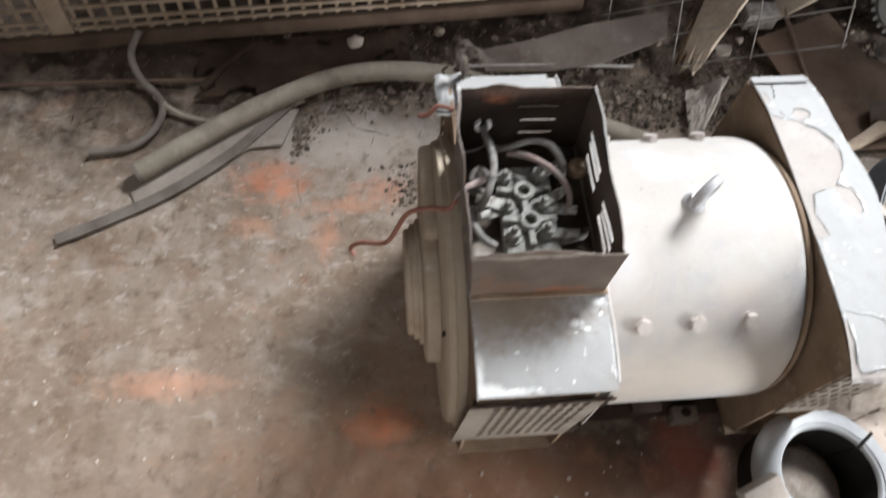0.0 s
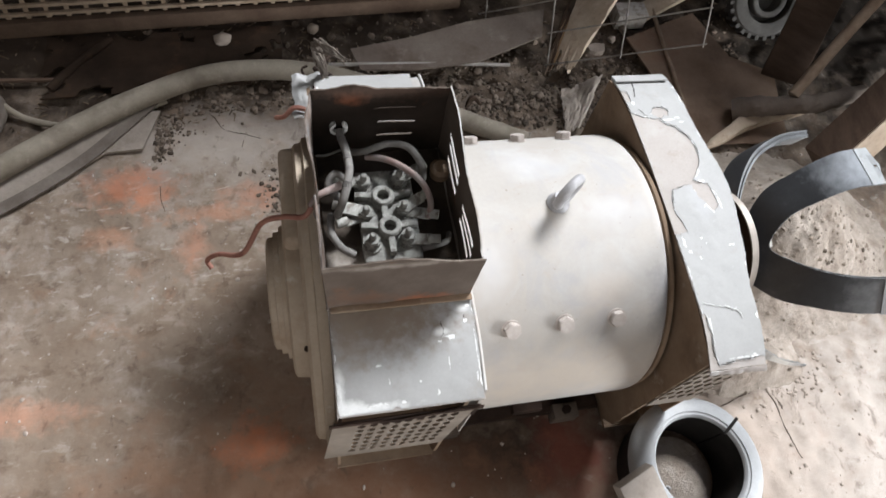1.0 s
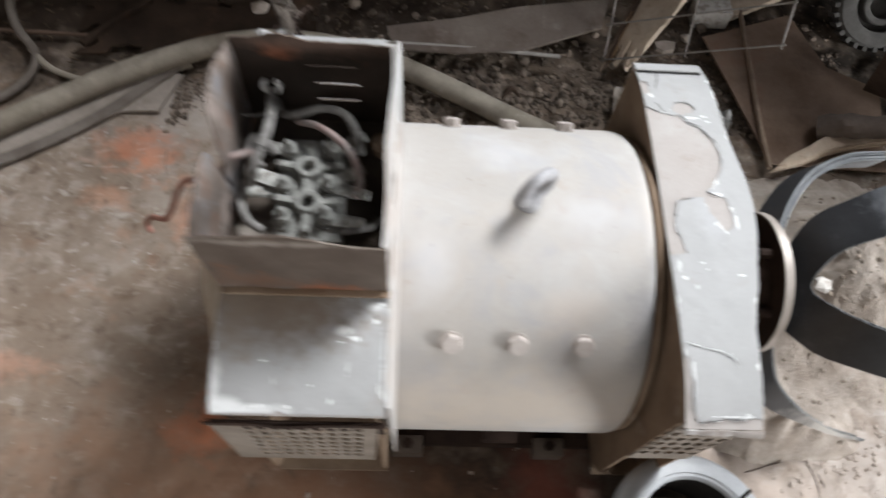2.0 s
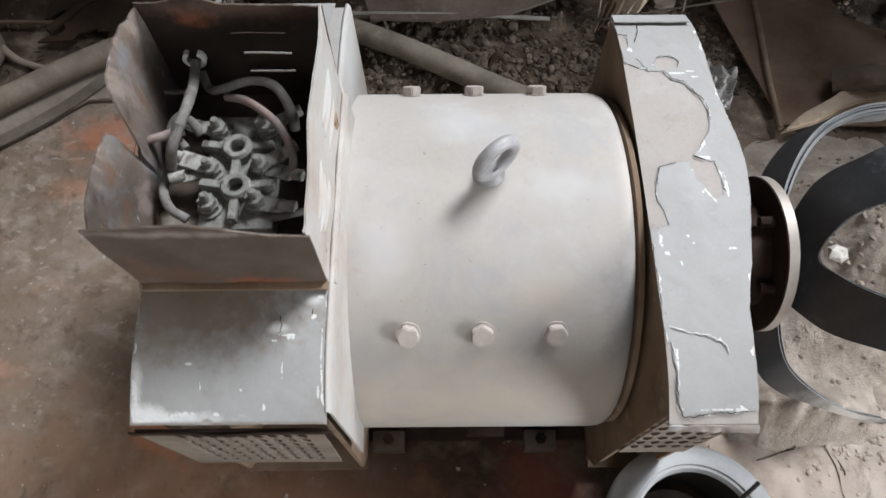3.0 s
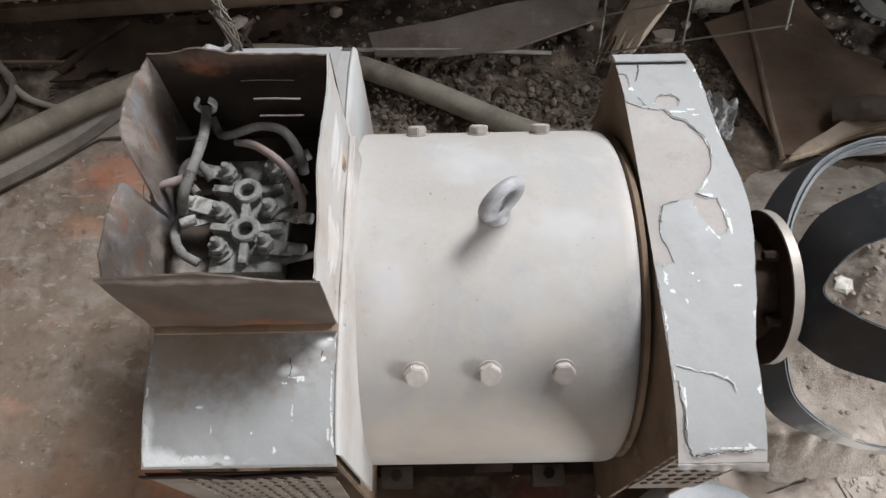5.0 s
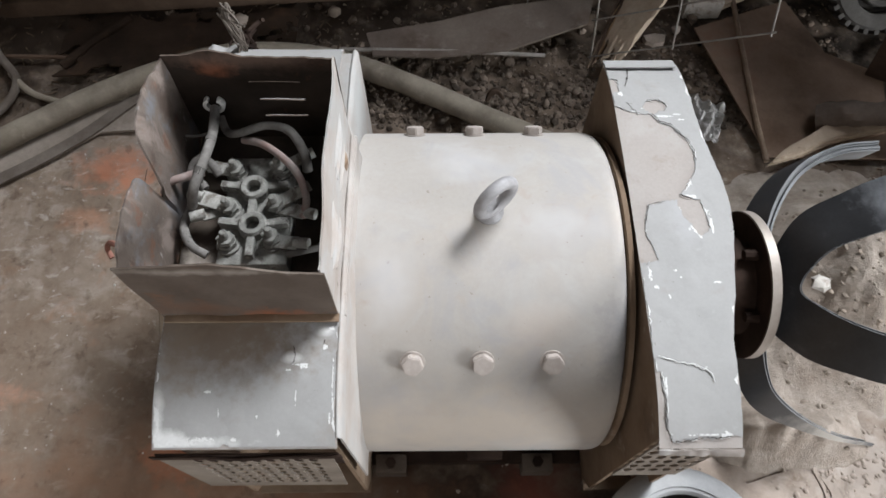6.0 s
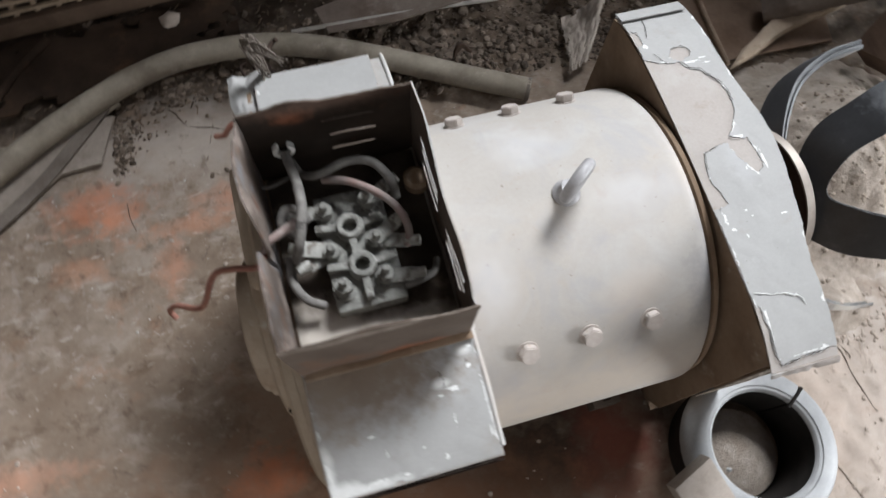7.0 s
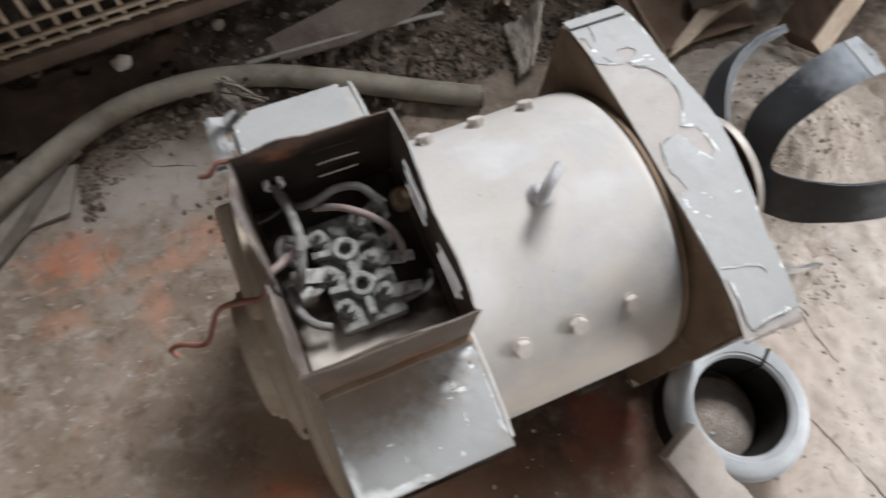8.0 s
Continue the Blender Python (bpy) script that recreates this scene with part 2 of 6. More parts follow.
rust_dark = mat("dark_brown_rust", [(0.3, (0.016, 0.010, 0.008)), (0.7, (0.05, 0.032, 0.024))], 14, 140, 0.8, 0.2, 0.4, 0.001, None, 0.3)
machined = mat("dusty_machined_steel", [(0.3, (0.28, 0.245, 0.215)), (0.7, (0.40, 0.355, 0.315))], 10, 160, 0.5, 0.3, 0.2, 0.0006, None, 0.15)
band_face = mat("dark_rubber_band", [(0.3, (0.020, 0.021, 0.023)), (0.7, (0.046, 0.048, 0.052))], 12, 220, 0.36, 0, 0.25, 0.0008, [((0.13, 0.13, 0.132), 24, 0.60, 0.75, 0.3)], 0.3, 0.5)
# Patches two to four paint sky sheen on the band ends, along with dust.
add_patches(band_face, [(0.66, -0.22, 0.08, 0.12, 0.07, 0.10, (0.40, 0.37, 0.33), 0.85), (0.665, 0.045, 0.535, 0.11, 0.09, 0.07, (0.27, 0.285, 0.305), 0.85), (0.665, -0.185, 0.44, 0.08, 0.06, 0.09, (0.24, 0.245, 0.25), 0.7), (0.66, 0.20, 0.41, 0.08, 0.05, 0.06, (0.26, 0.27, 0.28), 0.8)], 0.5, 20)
band_edge = mat("laminated_grey_edge", [(0.3, (0.125, 0.130, 0.134)), (0.7, (0.215, 0.222, 0.226))], 30, 200, 0.6, 0.1, 0.3, 0.0008, None, 0.2)
band_tab = mat("pale_worn_band_end", [(0.3, (0.270, 0.281, 0.285)), (0.7, (0.352, 0.360, 0.360))], 20, 200, 0.5, 0.1, 0.2, 0.0006, [((0.150, 0.150, 0.150), 30, 0.6, 0.7, 0.5)], 0.15)
ring_grey = mat("dusty_grey_casting", [(0.3, (0.27, 0.275, 0.28)), (0.7, (0.36, 0.365, 0.365))], 14, 180, 0.6, 0.1, 0.25, 0.0008, [((0.27, 0.26, 0.25), 20, 0.58, 0.7, 0.5)], 0.15)
ring_black = mat("blackened_casting", [(0.3, (0.009, 0.008, 0.0075)), (0.7, (0.024, 0.021, 0.019))], 14, 180, 0.7, 0.1, 0.4, 0.001, None, 0.3)
concrete = mat("dirty_concrete_floor", [(0.30, (0.164, 0.121, 0.087)), (0.48, (0.235, 0.183, 0.142)), (0.62, (0.290, 0.237, 0.192)), (0.75, (0.337, 0.285, 0.236))], 4.5, 70, 0.85, 0, 0.35, 0.003,
               [((0.150, 0.094, 0.058), 7, 0.50, 0.68, 0.5), ((0.345, 0.290, 0.240), 11, 0.56, 0.70, 0.45), ((0.330, 0.146, 0.081), 6, 0.60, 0.74, 0.45)], 0.22)
add_layer(concrete, (0.369, 0.325, 0.283), 9, 0.54, 0.68, 0.55, (1, 1.6, 1), 9, 0.3, 3.0)
add_layer(concrete, (0.118, 0.081, 0.053), 13, 0.56, 0.70, 0.5, (1.4, 1, 1), 9, 0.3, 7.0)
add_layer(concrete, (0.107, 0.073, 0.050), 18, 0.55, 0.66, 0.55, (1, 1.3, 1), 9, 0.3, 11.0)
add_layer(concrete, (0.350, 0.312, 0.278), 22, 0.57, 0.66, 0.35, (1.2, 1, 1), 9, 0.2, 14.0)
add_layer(concrete, (0.294, 0.170, 0.111), 15, 0.60, 0.70, 0.45, (1, 1, 1), 9, 0.3, 17.0)
add_layer(concrete, (0.46, 0.40, 0.345), 12, 0.57, 0.70, 0.4, (1, 1.4, 1), 9, 0.3, 21.0)
add_layer(concrete, (0.550, 0.506, 0.450), 75, 0.69, 0.73, 0.7, (1, 1, 1), 5, 0, 5.0)
add_layer(concrete, (0.430, 0.388, 0.345), 27, 0.58, 0.67, 0.55, (1, 1.9, 1), 7, 0.5, 31.0)
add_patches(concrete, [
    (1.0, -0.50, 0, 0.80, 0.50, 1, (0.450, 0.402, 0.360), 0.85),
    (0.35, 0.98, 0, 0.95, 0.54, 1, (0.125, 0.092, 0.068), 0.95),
    # Near-black ground that paints the shaded gaps among the scrap.
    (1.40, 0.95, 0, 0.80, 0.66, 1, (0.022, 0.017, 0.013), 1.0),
    # Two patches of dark earth, deepened for the shade along the grille.
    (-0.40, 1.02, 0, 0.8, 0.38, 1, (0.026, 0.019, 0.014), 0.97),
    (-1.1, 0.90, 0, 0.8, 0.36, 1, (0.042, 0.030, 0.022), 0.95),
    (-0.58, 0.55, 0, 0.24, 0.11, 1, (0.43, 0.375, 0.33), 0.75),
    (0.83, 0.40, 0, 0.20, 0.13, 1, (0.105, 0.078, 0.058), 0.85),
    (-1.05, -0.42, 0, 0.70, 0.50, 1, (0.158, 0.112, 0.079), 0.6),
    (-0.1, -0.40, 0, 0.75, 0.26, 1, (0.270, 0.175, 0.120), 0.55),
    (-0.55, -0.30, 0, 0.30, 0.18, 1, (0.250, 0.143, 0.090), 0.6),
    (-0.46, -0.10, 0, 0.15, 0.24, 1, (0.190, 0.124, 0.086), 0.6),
    # Near-black patch that paints the motor's shade onto the floor in front.
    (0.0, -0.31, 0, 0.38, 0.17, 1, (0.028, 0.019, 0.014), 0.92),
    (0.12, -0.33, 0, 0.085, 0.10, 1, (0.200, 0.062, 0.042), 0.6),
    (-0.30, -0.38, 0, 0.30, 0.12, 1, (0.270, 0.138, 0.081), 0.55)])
add_patches(concrete, [
    (-0.80, 0.44, 0, 0.09, 0.05, 1, (0.480, 0.181, 0.099), 0.55),
    (-0.76, 0.40, 0, 0.03, 0.05, 1, (0.500, 0.210, 0.117), 0.5),
    (-0.52, 0.40, 0, 0.07, 0.03, 1, (0.480, 0.210, 0.126), 0.5),
    (-0.66, 0.27, 0, 0.03, 0.06, 1, (0.480, 0.229, 0.144), 0.5),
    (-0.60, 0.35, 0, 0.10, 0.02, 1, (0.460, 0.229, 0.144), 0.55),
    (-0.84, 0.30, 0, 0.05, 0.03, 1, (0.440, 0.229, 0.144), 0.5),
    (-1.02, -0.09, 0, 0.12, 0.03, 1, (0.440, 0.229, 0.153), 0.6),
    (-0.54, -0.21, 0, 0.06, 0.05, 1, (0.460, 0.143, 0.063), 0.6)], 0.8, 26)
add_layer(concrete, (0.088, 0.060, 0.042), 24, 0.58, 0.68, 0.45, (1.3, 1, 1), 8, 0.5, 37.0)
add_layer(concrete, (0.100, 0.067, 0.045), 60, 0.67, 0.72, 0.6, (1, 1, 1), 5, 0, 1.0)

casting_tan = mat("dusty_tan_casting", [(0.3, (0.33, 0.265, 0.198)), (0.7, (0.45, 0.372, 0.292))], 7, 140, 0.75, 0, 0.25, 0.001, [((0.24, 0.165, 0.115), 10, 0.56, 0.7, 0.5), ((0.55, 0.52, 0.47), 16, 0.62, 0.7, 0.5)], 0.2)
white_flake = mat("white_paint_flake", [(0.3, (0.574, 0.574, 0.559)), (0.7, (0.631, 0.631, 0.617))], 60, 200, 0.6, 0, 0.2, 0.0004, None, 0.1)
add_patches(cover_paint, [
    # First two: brown dirt by the fold, darkened for the front wall's shadow.
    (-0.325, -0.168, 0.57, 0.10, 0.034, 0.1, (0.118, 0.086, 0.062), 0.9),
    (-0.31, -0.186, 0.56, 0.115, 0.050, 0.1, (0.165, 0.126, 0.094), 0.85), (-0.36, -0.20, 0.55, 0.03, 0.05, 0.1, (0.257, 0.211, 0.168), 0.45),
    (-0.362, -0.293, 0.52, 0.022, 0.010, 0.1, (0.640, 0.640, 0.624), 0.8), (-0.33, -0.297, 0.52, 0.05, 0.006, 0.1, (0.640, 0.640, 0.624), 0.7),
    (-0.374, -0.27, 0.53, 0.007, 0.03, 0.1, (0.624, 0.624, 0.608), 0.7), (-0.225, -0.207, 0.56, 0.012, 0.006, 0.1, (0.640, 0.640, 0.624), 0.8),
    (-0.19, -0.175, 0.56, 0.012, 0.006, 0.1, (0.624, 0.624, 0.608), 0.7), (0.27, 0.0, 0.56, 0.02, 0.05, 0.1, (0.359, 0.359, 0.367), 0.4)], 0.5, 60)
# Last patch: warm dust tone that also brightens the barrel's dim lower front.
add_patches(paint, [
    (0.182, -0.165, 0.46, 0.032, 0.050, 0.09, (0.19, 0.19, 0.205), 0.7), (0.10, -0.02, 0.54, 0.05, 0.03, 0.1, (0.44, 0.43, 0.43), 0.5),
    (-0.02, 0.10, 0.52, 0.05, 0.04, 0.1, (0.45, 0.44, 0.44), 0.5), (-0.12, -0.10, 0.52, 0.03, 0.05, 0.1, (0.45, 0.44, 0.44), 0.5),
    (-0.155, -0.16, 0.48, 0.012, 0.02, 0.1, (0.38, 0.36, 0.35), 0.5), (0.07, -0.15, 0.5, 0.05, 0.03, 0.1, (0.47, 0.40, 0.34), 0.4), (-0.02, -0.245, 0.37, 0.24, 0.05, 0.09, (0.455, 0.390, 0.322), 0.6)], 0.6, 20)
soil = mat("dark_soil", [(0.3, (0.07, 0.052, 0.04)), (0.7, (0.15, 0.118, 0.094))], 12, 90, 0.95, 0, 0.8, 0.006, [((0.25, 0.22, 0.19), 40, 0.6, 0.68, 0.6)], 0.4)
heap_soil = mat("brown_dirt_heap", [(0.3, (0.28, 0.230, 0.188)), (0.7, (0.45, 0.390, 0.335))], 14, 90, 0.95, 0, 0.8, 0.006, [((0.42, 0.37, 0.32), 30, 0.58, 0.68, 0.6)], 0.35)
stone_mat = mat("grey_rubble", [(0.3, (0.130, 0.099, 0.076)), (0.7, (0.25, 0.200, 0.160))], 25, 150, 0.95, 0, 0.4, 0.001, None, 0.3)
add_island(stone_mat, 0.35, 1.15)
heap_stone = mat("dusty_brown_gravel", [(0.3, (0.20, 0.16, 0.125)), (0.7, (0.34, 0.285, 0.235))], 25, 150, 0.95, 0, 0.4, 0.001, None, 0.3)
add_island(heap_stone, 0.5, 1.3)
pale_stone = mat("pale_stone", [(0.3, (0.30, 0.25, 0.21)), (0.7, (0.40, 0.34, 0.29))], 25, 150, 0.95, 0, 0.4, 0.001, None, 0.3)
chalk = mat("chalky_stone", [(0.3, (0.42, 0.39, 0.35)), (0.7, (0.56, 0.53, 0.49))], 25, 150, 0.95, 0, 0.5, 0.001, [((0.2, 0.16, 0.13), 40, 0.5, 0.6, 0.7)], 0.3)
hose_mat = mat("dusty_grey_hose", [(0.3, (0.190, 0.164, 0.127)), (0.7, (0.305, 0.268, 0.217))], 11, 150, 0.7, 0, 0.3, 0.0008, [((0.12, 0.098, 0.078), 9, 0.52, 0.66, 0.6), ((0.40, 0.355, 0.30), 24, 0.60, 0.70, 0.5)], 0.2)
strip_mat = mat("dusty_dark_strip", [(0.3, (0.105, 0.086, 0.072)), (0.7, (0.180, 0.154, 0.132))], 14, 150, 0.85, 0, 0.3, 0.0008, None, 0.25)
pale_card = mat("dusty_pale_cardboard", [(0.3, (0.21, 0.176, 0.147)), (0.7, (0.31, 0.268, 0.230))], 8, 130, 0.9, 0, 0.3, 0.001, [((0.12, 0.092, 0.072), 10, 0.55, 0.68, 0.5)], 0.25)
sheet_brown = mat("old_brown_board", [(0.3, (0.135, 0.088, 0.060)), (0.7, (0.265, 0.190, 0.142))], 5, 120, 0.85, 0, 0.25, 0.001, [((0.15, 0.06, 0.03), 5, 0.55, 0.7, 0.6), ((0.05, 0.035, 0.028), 4, 0.5, 0.7, 0.7)], 0.2)
bar_grey = mat("dusty_beige_bar", [(0.3, (0.24, 0.205, 0.175)), (0.7, (0.35, 0.31, 0.275))], 10, 150, 0.8, 0.05, 0.3, 0.0008, [((0.16, 0.12, 0.095), 18, 0.56, 0.7, 0.5)], 0.2)
board_grey = mat("dusty_grey_board", [(0.3, (0.105, 0.082, 0.068)), (0.7, (0.165, 0.134, 0.112))], 6, 120, 0.9, 0, 0.4, 0.001, [((0.07, 0.046, 0.034), 9, 0.52, 0.68, 0.6), ((0.22, 0.185, 0.155), 16, 0.58, 0.7, 0.5)], 0.25)
wood_dark = mat("dark_weathered_wood", [(0.3, (0.06, 0.038, 0.027)), (0.7, (0.14, 0.095, 0.07))], 6, 90, 0.85, 0, 0.4, 0.001, None, 0.3, 0.12, (1, 1, 6))
wood_pale = mat("pale_broken_wood", [(0.3, (0.31, 0.235, 0.170)), (0.7, (0.47, 0.385, 0.300))], 10, 60, 0.85, 0, 0.5, 0.002, [((0.2, 0.13, 0.09), 25, 0.58, 0.7, 0.5)], 0.3)
wood_ochre = mat("ochre_torn_wood", [(0.3, (0.24, 0.145, 0.075)), (0.7, (0.38, 0.255, 0.150))], 18, 90, 0.85, 0, 0.4, 0.001, None, 0.3)
# Darker copy of wood_dark; the plank's missing shade is put into its colour.
plank_dark = mat("shade_dark_plank", [(0.3, (0.030, 0.019, 0.013)), (0.7, (0.075, 0.05, 0.036))], 6, 90, 0.85, 0, 0.4, 0.001, None, 0.3, 0.12, (1, 1, 6))
board_rotten = mat("rotten_dark_board", [(0.3, (0.020, 0.013, 0.009)), (0.7, (0.050, 0.033, 0.023))], 7, 90, 0.9, 0, 0.5, 0.002, [((0.098, 0.053, 0.030), 9, 0.58, 0.7, 0.5)], 0.3)
grille_grey = mat("dirty_pale_vent_sheet", [(0.3, (0.150, 0.124, 0.100)), (0.7, (0.260, 0.226, 0.190))], 10, 140, 0.7, 0.05, 0.2, 0.0006, [((0.20, 0.14, 0.10), 16, 0.58, 0.7, 0.6)], 0.2)
wood_mid = mat("brown_stick_wood", [(0.3, (0.20, 0.140, 0.100)), (0.7, (0.30, 0.228, 0.168))], 20, 90, 0.75, 0, 0.3, 0.001, None, 0.25)
rust_grille = mat("rusty_grille", [(0.3, (0.22, 0.157, 0.108)), (0.7, (0.385, 0.300, 0.222))], 20, 140, 0.85, 0.1, 0.4, 0.001, None, 0.3)
beam_rust = mat("rusty_beam", [(0.3, (0.075, 0.047, 0.033)), (0.7, (0.14, 0.098, 0.07))], 8, 120, 0.85, 0.1, 0.4, 0.001, None, 0.3)
wire_mesh_mat = mat("weathered_wire", [(0.3, (0.20, 0.18, 0.16)), (0.7, (0.30, 0.275, 0.25))], 30, 160, 0.6, 0.3, 0.2, 0.0005, None, 0.2)
gear_mat = mat("dusty_cast_gear", [(0.3, (0.065, 0.060, 0.055)), (0.7, (0.130, 0.123, 0.113))], 16, 160, 0.8, 0.1, 0.4, 0.001, None, 0.3)
litter_mat = mat("dry_litter", [(0.3, (0.128, 0.088, 0.060)), (0.7, (0.240, 0.184, 0.132))], 20, 150, 0.9, 0, 0.3, 0.001, None, 0.3)
add_island(litter_mat, 0.3, 1.0)
plaster = mat("sooty_plaster", [(0.3, (0.085, 0.077, 0.07)), (0.7, (0.15, 0.137, 0.125))], 3, 60, 0.9, 0, 0.3, 0.003, [((0.2, 0.16, 0.13), 2, 0.5, 0.7, 0.5)], 0.25)
plastic_film = mat("crumpled_plastic_film", [(0.3, (0.252, 0.245, 0.231)), (0.7, (0.364, 0.350, 0.332))], 20, 150, 0.3, 0, 0.3, 0.001, None, 0.2, 0.5)


# ---- mesh helpers ----
WORLD_OF = {}


def thing(name, at, label, category, group="", kind=""):
    ob = new(name)
    ob.empty_display_size = 0.05
    ob.matrix_basis = Matrix.Translation(at)
    WORLD_OF[ob.name] = ob.matrix_basis.copy()
    return tagged(ob, label, category, group, kind)


def finish(bm, name, material, smooth=True, angle=35):
    bmesh.ops.recalc_face_normals(bm, faces=bm.faces)
    for f in bm.faces:
        f.smooth = smooth
    if smooth:
        lim = radians(angle)
        for e in bm.edges:
            if len(e.link_faces) == 2 and e.calc_face_angle(0) > lim:
                e.smooth = False
    me = bpy.data.meshes.new(name)
    bm.to_mesh(me)
    bm.free()
    for one in material if isinstance(material, (list, tuple)) else (material,):
        me.materials.append(one)
    return me


def part(name, bm, material, parent, label="", m=None, smooth=True, angle=35):
    me = bm if isinstance(bm, bpy.types.Mesh) else finish(bm, name, material, smooth, angle)
    ob = new(name, me)
    ob.parent = parent
    ob.matrix_parent_inverse = WORLD_OF[parent.name].inverted()
    ob.matrix_basis = m or Matrix()
    WORLD_OF[ob.name] = ob.matrix_basis.copy()
    return tagged(ob, label)


def single(name, bm, material, label, category, group="", kind="", smooth=True, angle=35, m=None):
    ob = new(name, finish(bm, name, material, smooth, angle))
    if m:
        ob.matrix_basis = m
    WORLD_OF[ob.name] = ob.matrix_basis.copy()
    return tagged(ob, label, category, group, kind)


def box(x0, x1, y0, y1, z0, z1, bevel=0.0, m=None, bm=None, segs=2):
    bm = bm or bmesh.new()
    vs = [bm.verts.new((x, y, z)) for x in (x0, x1) for y in (y0, y1) for z in (z0, z1)]
    fs = [bm.faces.new([vs[i] for i in q]) for q in ((0, 1, 3, 2), (4, 6, 7, 5), (0, 4, 5, 1), (2, 3, 7, 6), (0, 2, 6, 4), (1, 5, 7, 3))]
    if bevel:
        bmesh.ops.recalc_face_normals(bm, faces=fs)
        got = bmesh.ops.bevel(bm, geom=list({e for f in fs for e in f.edges}), offset=bevel, segments=segs, affect="EDGES", profile=0.6)
        vs = list({v for v in vs if v.is_valid} | set(got["verts"]))
    if m:
        bmesh.ops.transform(bm, matrix=m, verts=vs)
    return bm


def smooth_path(pts, n=8):
    """Catmull-Rom through the points."""
    p = [Vector(q) for q in pts]
    p = [p[0] * 2 - p[1]] + p + [p[-1] * 2 - p[-2]]
    out = []
    for i in range(1, len(p) - 2):
        for k in range(n):
            t = k / n
            a, b, c, d = p[i - 1], p[i], p[i + 1], p[i + 2]
            out.append(0.5 * (2 * b + (c - a) * t + (2 * a - 5 * b + 4 * c - d) * t * t + (3 * b - a - 3 * c + d) * t ** 3))
    out.append(p[-2])
    return out


def tube(pts, r, sides=10, n=8, bm=None, rough=0.0, seed=0.0, hollow=0.0):
    bm = bm or bmesh.new()
    path = smooth_path(pts, n) if n > 1 else [Vector(q) for q in pts]
    up = Vector((0.13, 0.21, 0.97)).normalized()
    rings = []
    for i, p in enumerate(path):
        d = (path[min(i + 1, len(path) - 1)] - path[max(i - 1, 0)]).normalized()
        a = up - d * up.dot(d)
        a = a.normalized() if a.length > 1e-4 else d.orthogonal().normalized()
        up = a
        b = d.cross(a)
        rad = r(i / (len(path) - 1)) if callable(r) else r
        ring = []
        for k in range(sides):
            w = 2 * math.pi * k / sides
            q = rad * (1 + rough * noise.noise(p * 40 + Vector((math.cos(w), math.sin(w), seed)) * 1.3))
            ring.append(bm.verts.new(p + (a * math.cos(w) + b * math.sin(w)) * q))
        rings.append(ring)
    for one, two in zip(rings, rings[1:]):
        for k in range(sides):
            bm.faces.new((one[k], one[(k + 1) % sides], two[(k + 1) % sides], two[k]))
    for ring, sign in ((rings[0], 1), (rings[-1], -1)):
        if hollow:
            c = sum((v.co for v in ring), Vector()) / sides
            rim = [bm.verts.new(c + (v.co - c) * hollow) for v in ring]
            inn = (path[1] - path[0]) if sign == 1 else (path[-2] - path[-1])
            deep = [bm.verts.new(v.co + inn.normalized() * 0.03) for v in rim]
            for k in range(sides):
                k2 = (k + 1) % sides
                bm.faces.new((ring[k], ring[k2], rim[k2], rim[k]))
                bm.faces.new((rim[k], rim[k2], deep[k2], deep[k]))
            bm.faces.new(deep)
        else:
            bm.faces.new(ring)
    return bm


def lathe(profile, axis_m, sides=48, bm=None, close=False, start=0.0, sweep=2 * math.pi):
    """profile: [(along, radius), ...] turned about the local x axis of axis_m."""
    bm = bm or bmesh.new()
    full = abs(sweep - 2 * math.pi) < 1e-6
    count = sides if full else sides + 1
    rings = []
    for a, r in profile:
        if r < 1e-6:
            rings.append([bm.verts.new(axis_m @ Vector((a, 0, 0)))])
        else:
            rings.append([bm.verts.new(axis_m @ Vector((a, r * math.sin(start + sweep * k / sides), r * math.cos(start + sweep * k / sides)))) for k in range(count)])
    pairs = list(zip(rings, rings[1:])) + ([(rings[-1], rings[0])] if close else [])
    for one, two in pairs:
        for k in range(sides):
            k2 = (k + 1) % count if full else k + 1
            if len(one) == 1 and len(two) == 1:
                continue
            if len(one) == 1:
                bm.faces.new((one[0], two[k2], two[k]))
            elif len(two) == 1:
                bm.faces.new((one[k], one[k2], two[0]))
            else:
                bm.faces.new((one[k], one[k2], two[k2], two[k]))
    if not full and close:
        for j in (0, -1):
            bm.faces.new([r[j] for r in rings])
    return bm


def sheet(f, nu, nv, thick, keep=None, bm=None):
    """A sheet over u, v in 0..1 at f(u, v), with real thickness; keep(u, v) leaves out faces."""
    bm = bm or bmesh.new()
    g = [[bm.verts.new(f(i / nu, j / nv)) for j in range(nv + 1)] for i in range(nu + 1)]
    fs = []
    for i in range(nu):
        for j in range(nv):
            if keep is None or keep((i + 0.5) / nu, (j + 0.5) / nv):
                fs.append(bm.faces.new((g[i][j], g[i + 1][j], g[i + 1][j + 1], g[i][j + 1])))
    loose = [v for row in g for v in row if not v.link_faces]
    for v in loose:
        bm.verts.remove(v)
    bm.normal_update()
    bmesh.ops.solidify(bm, geom=fs, thickness=thick)
    return bm


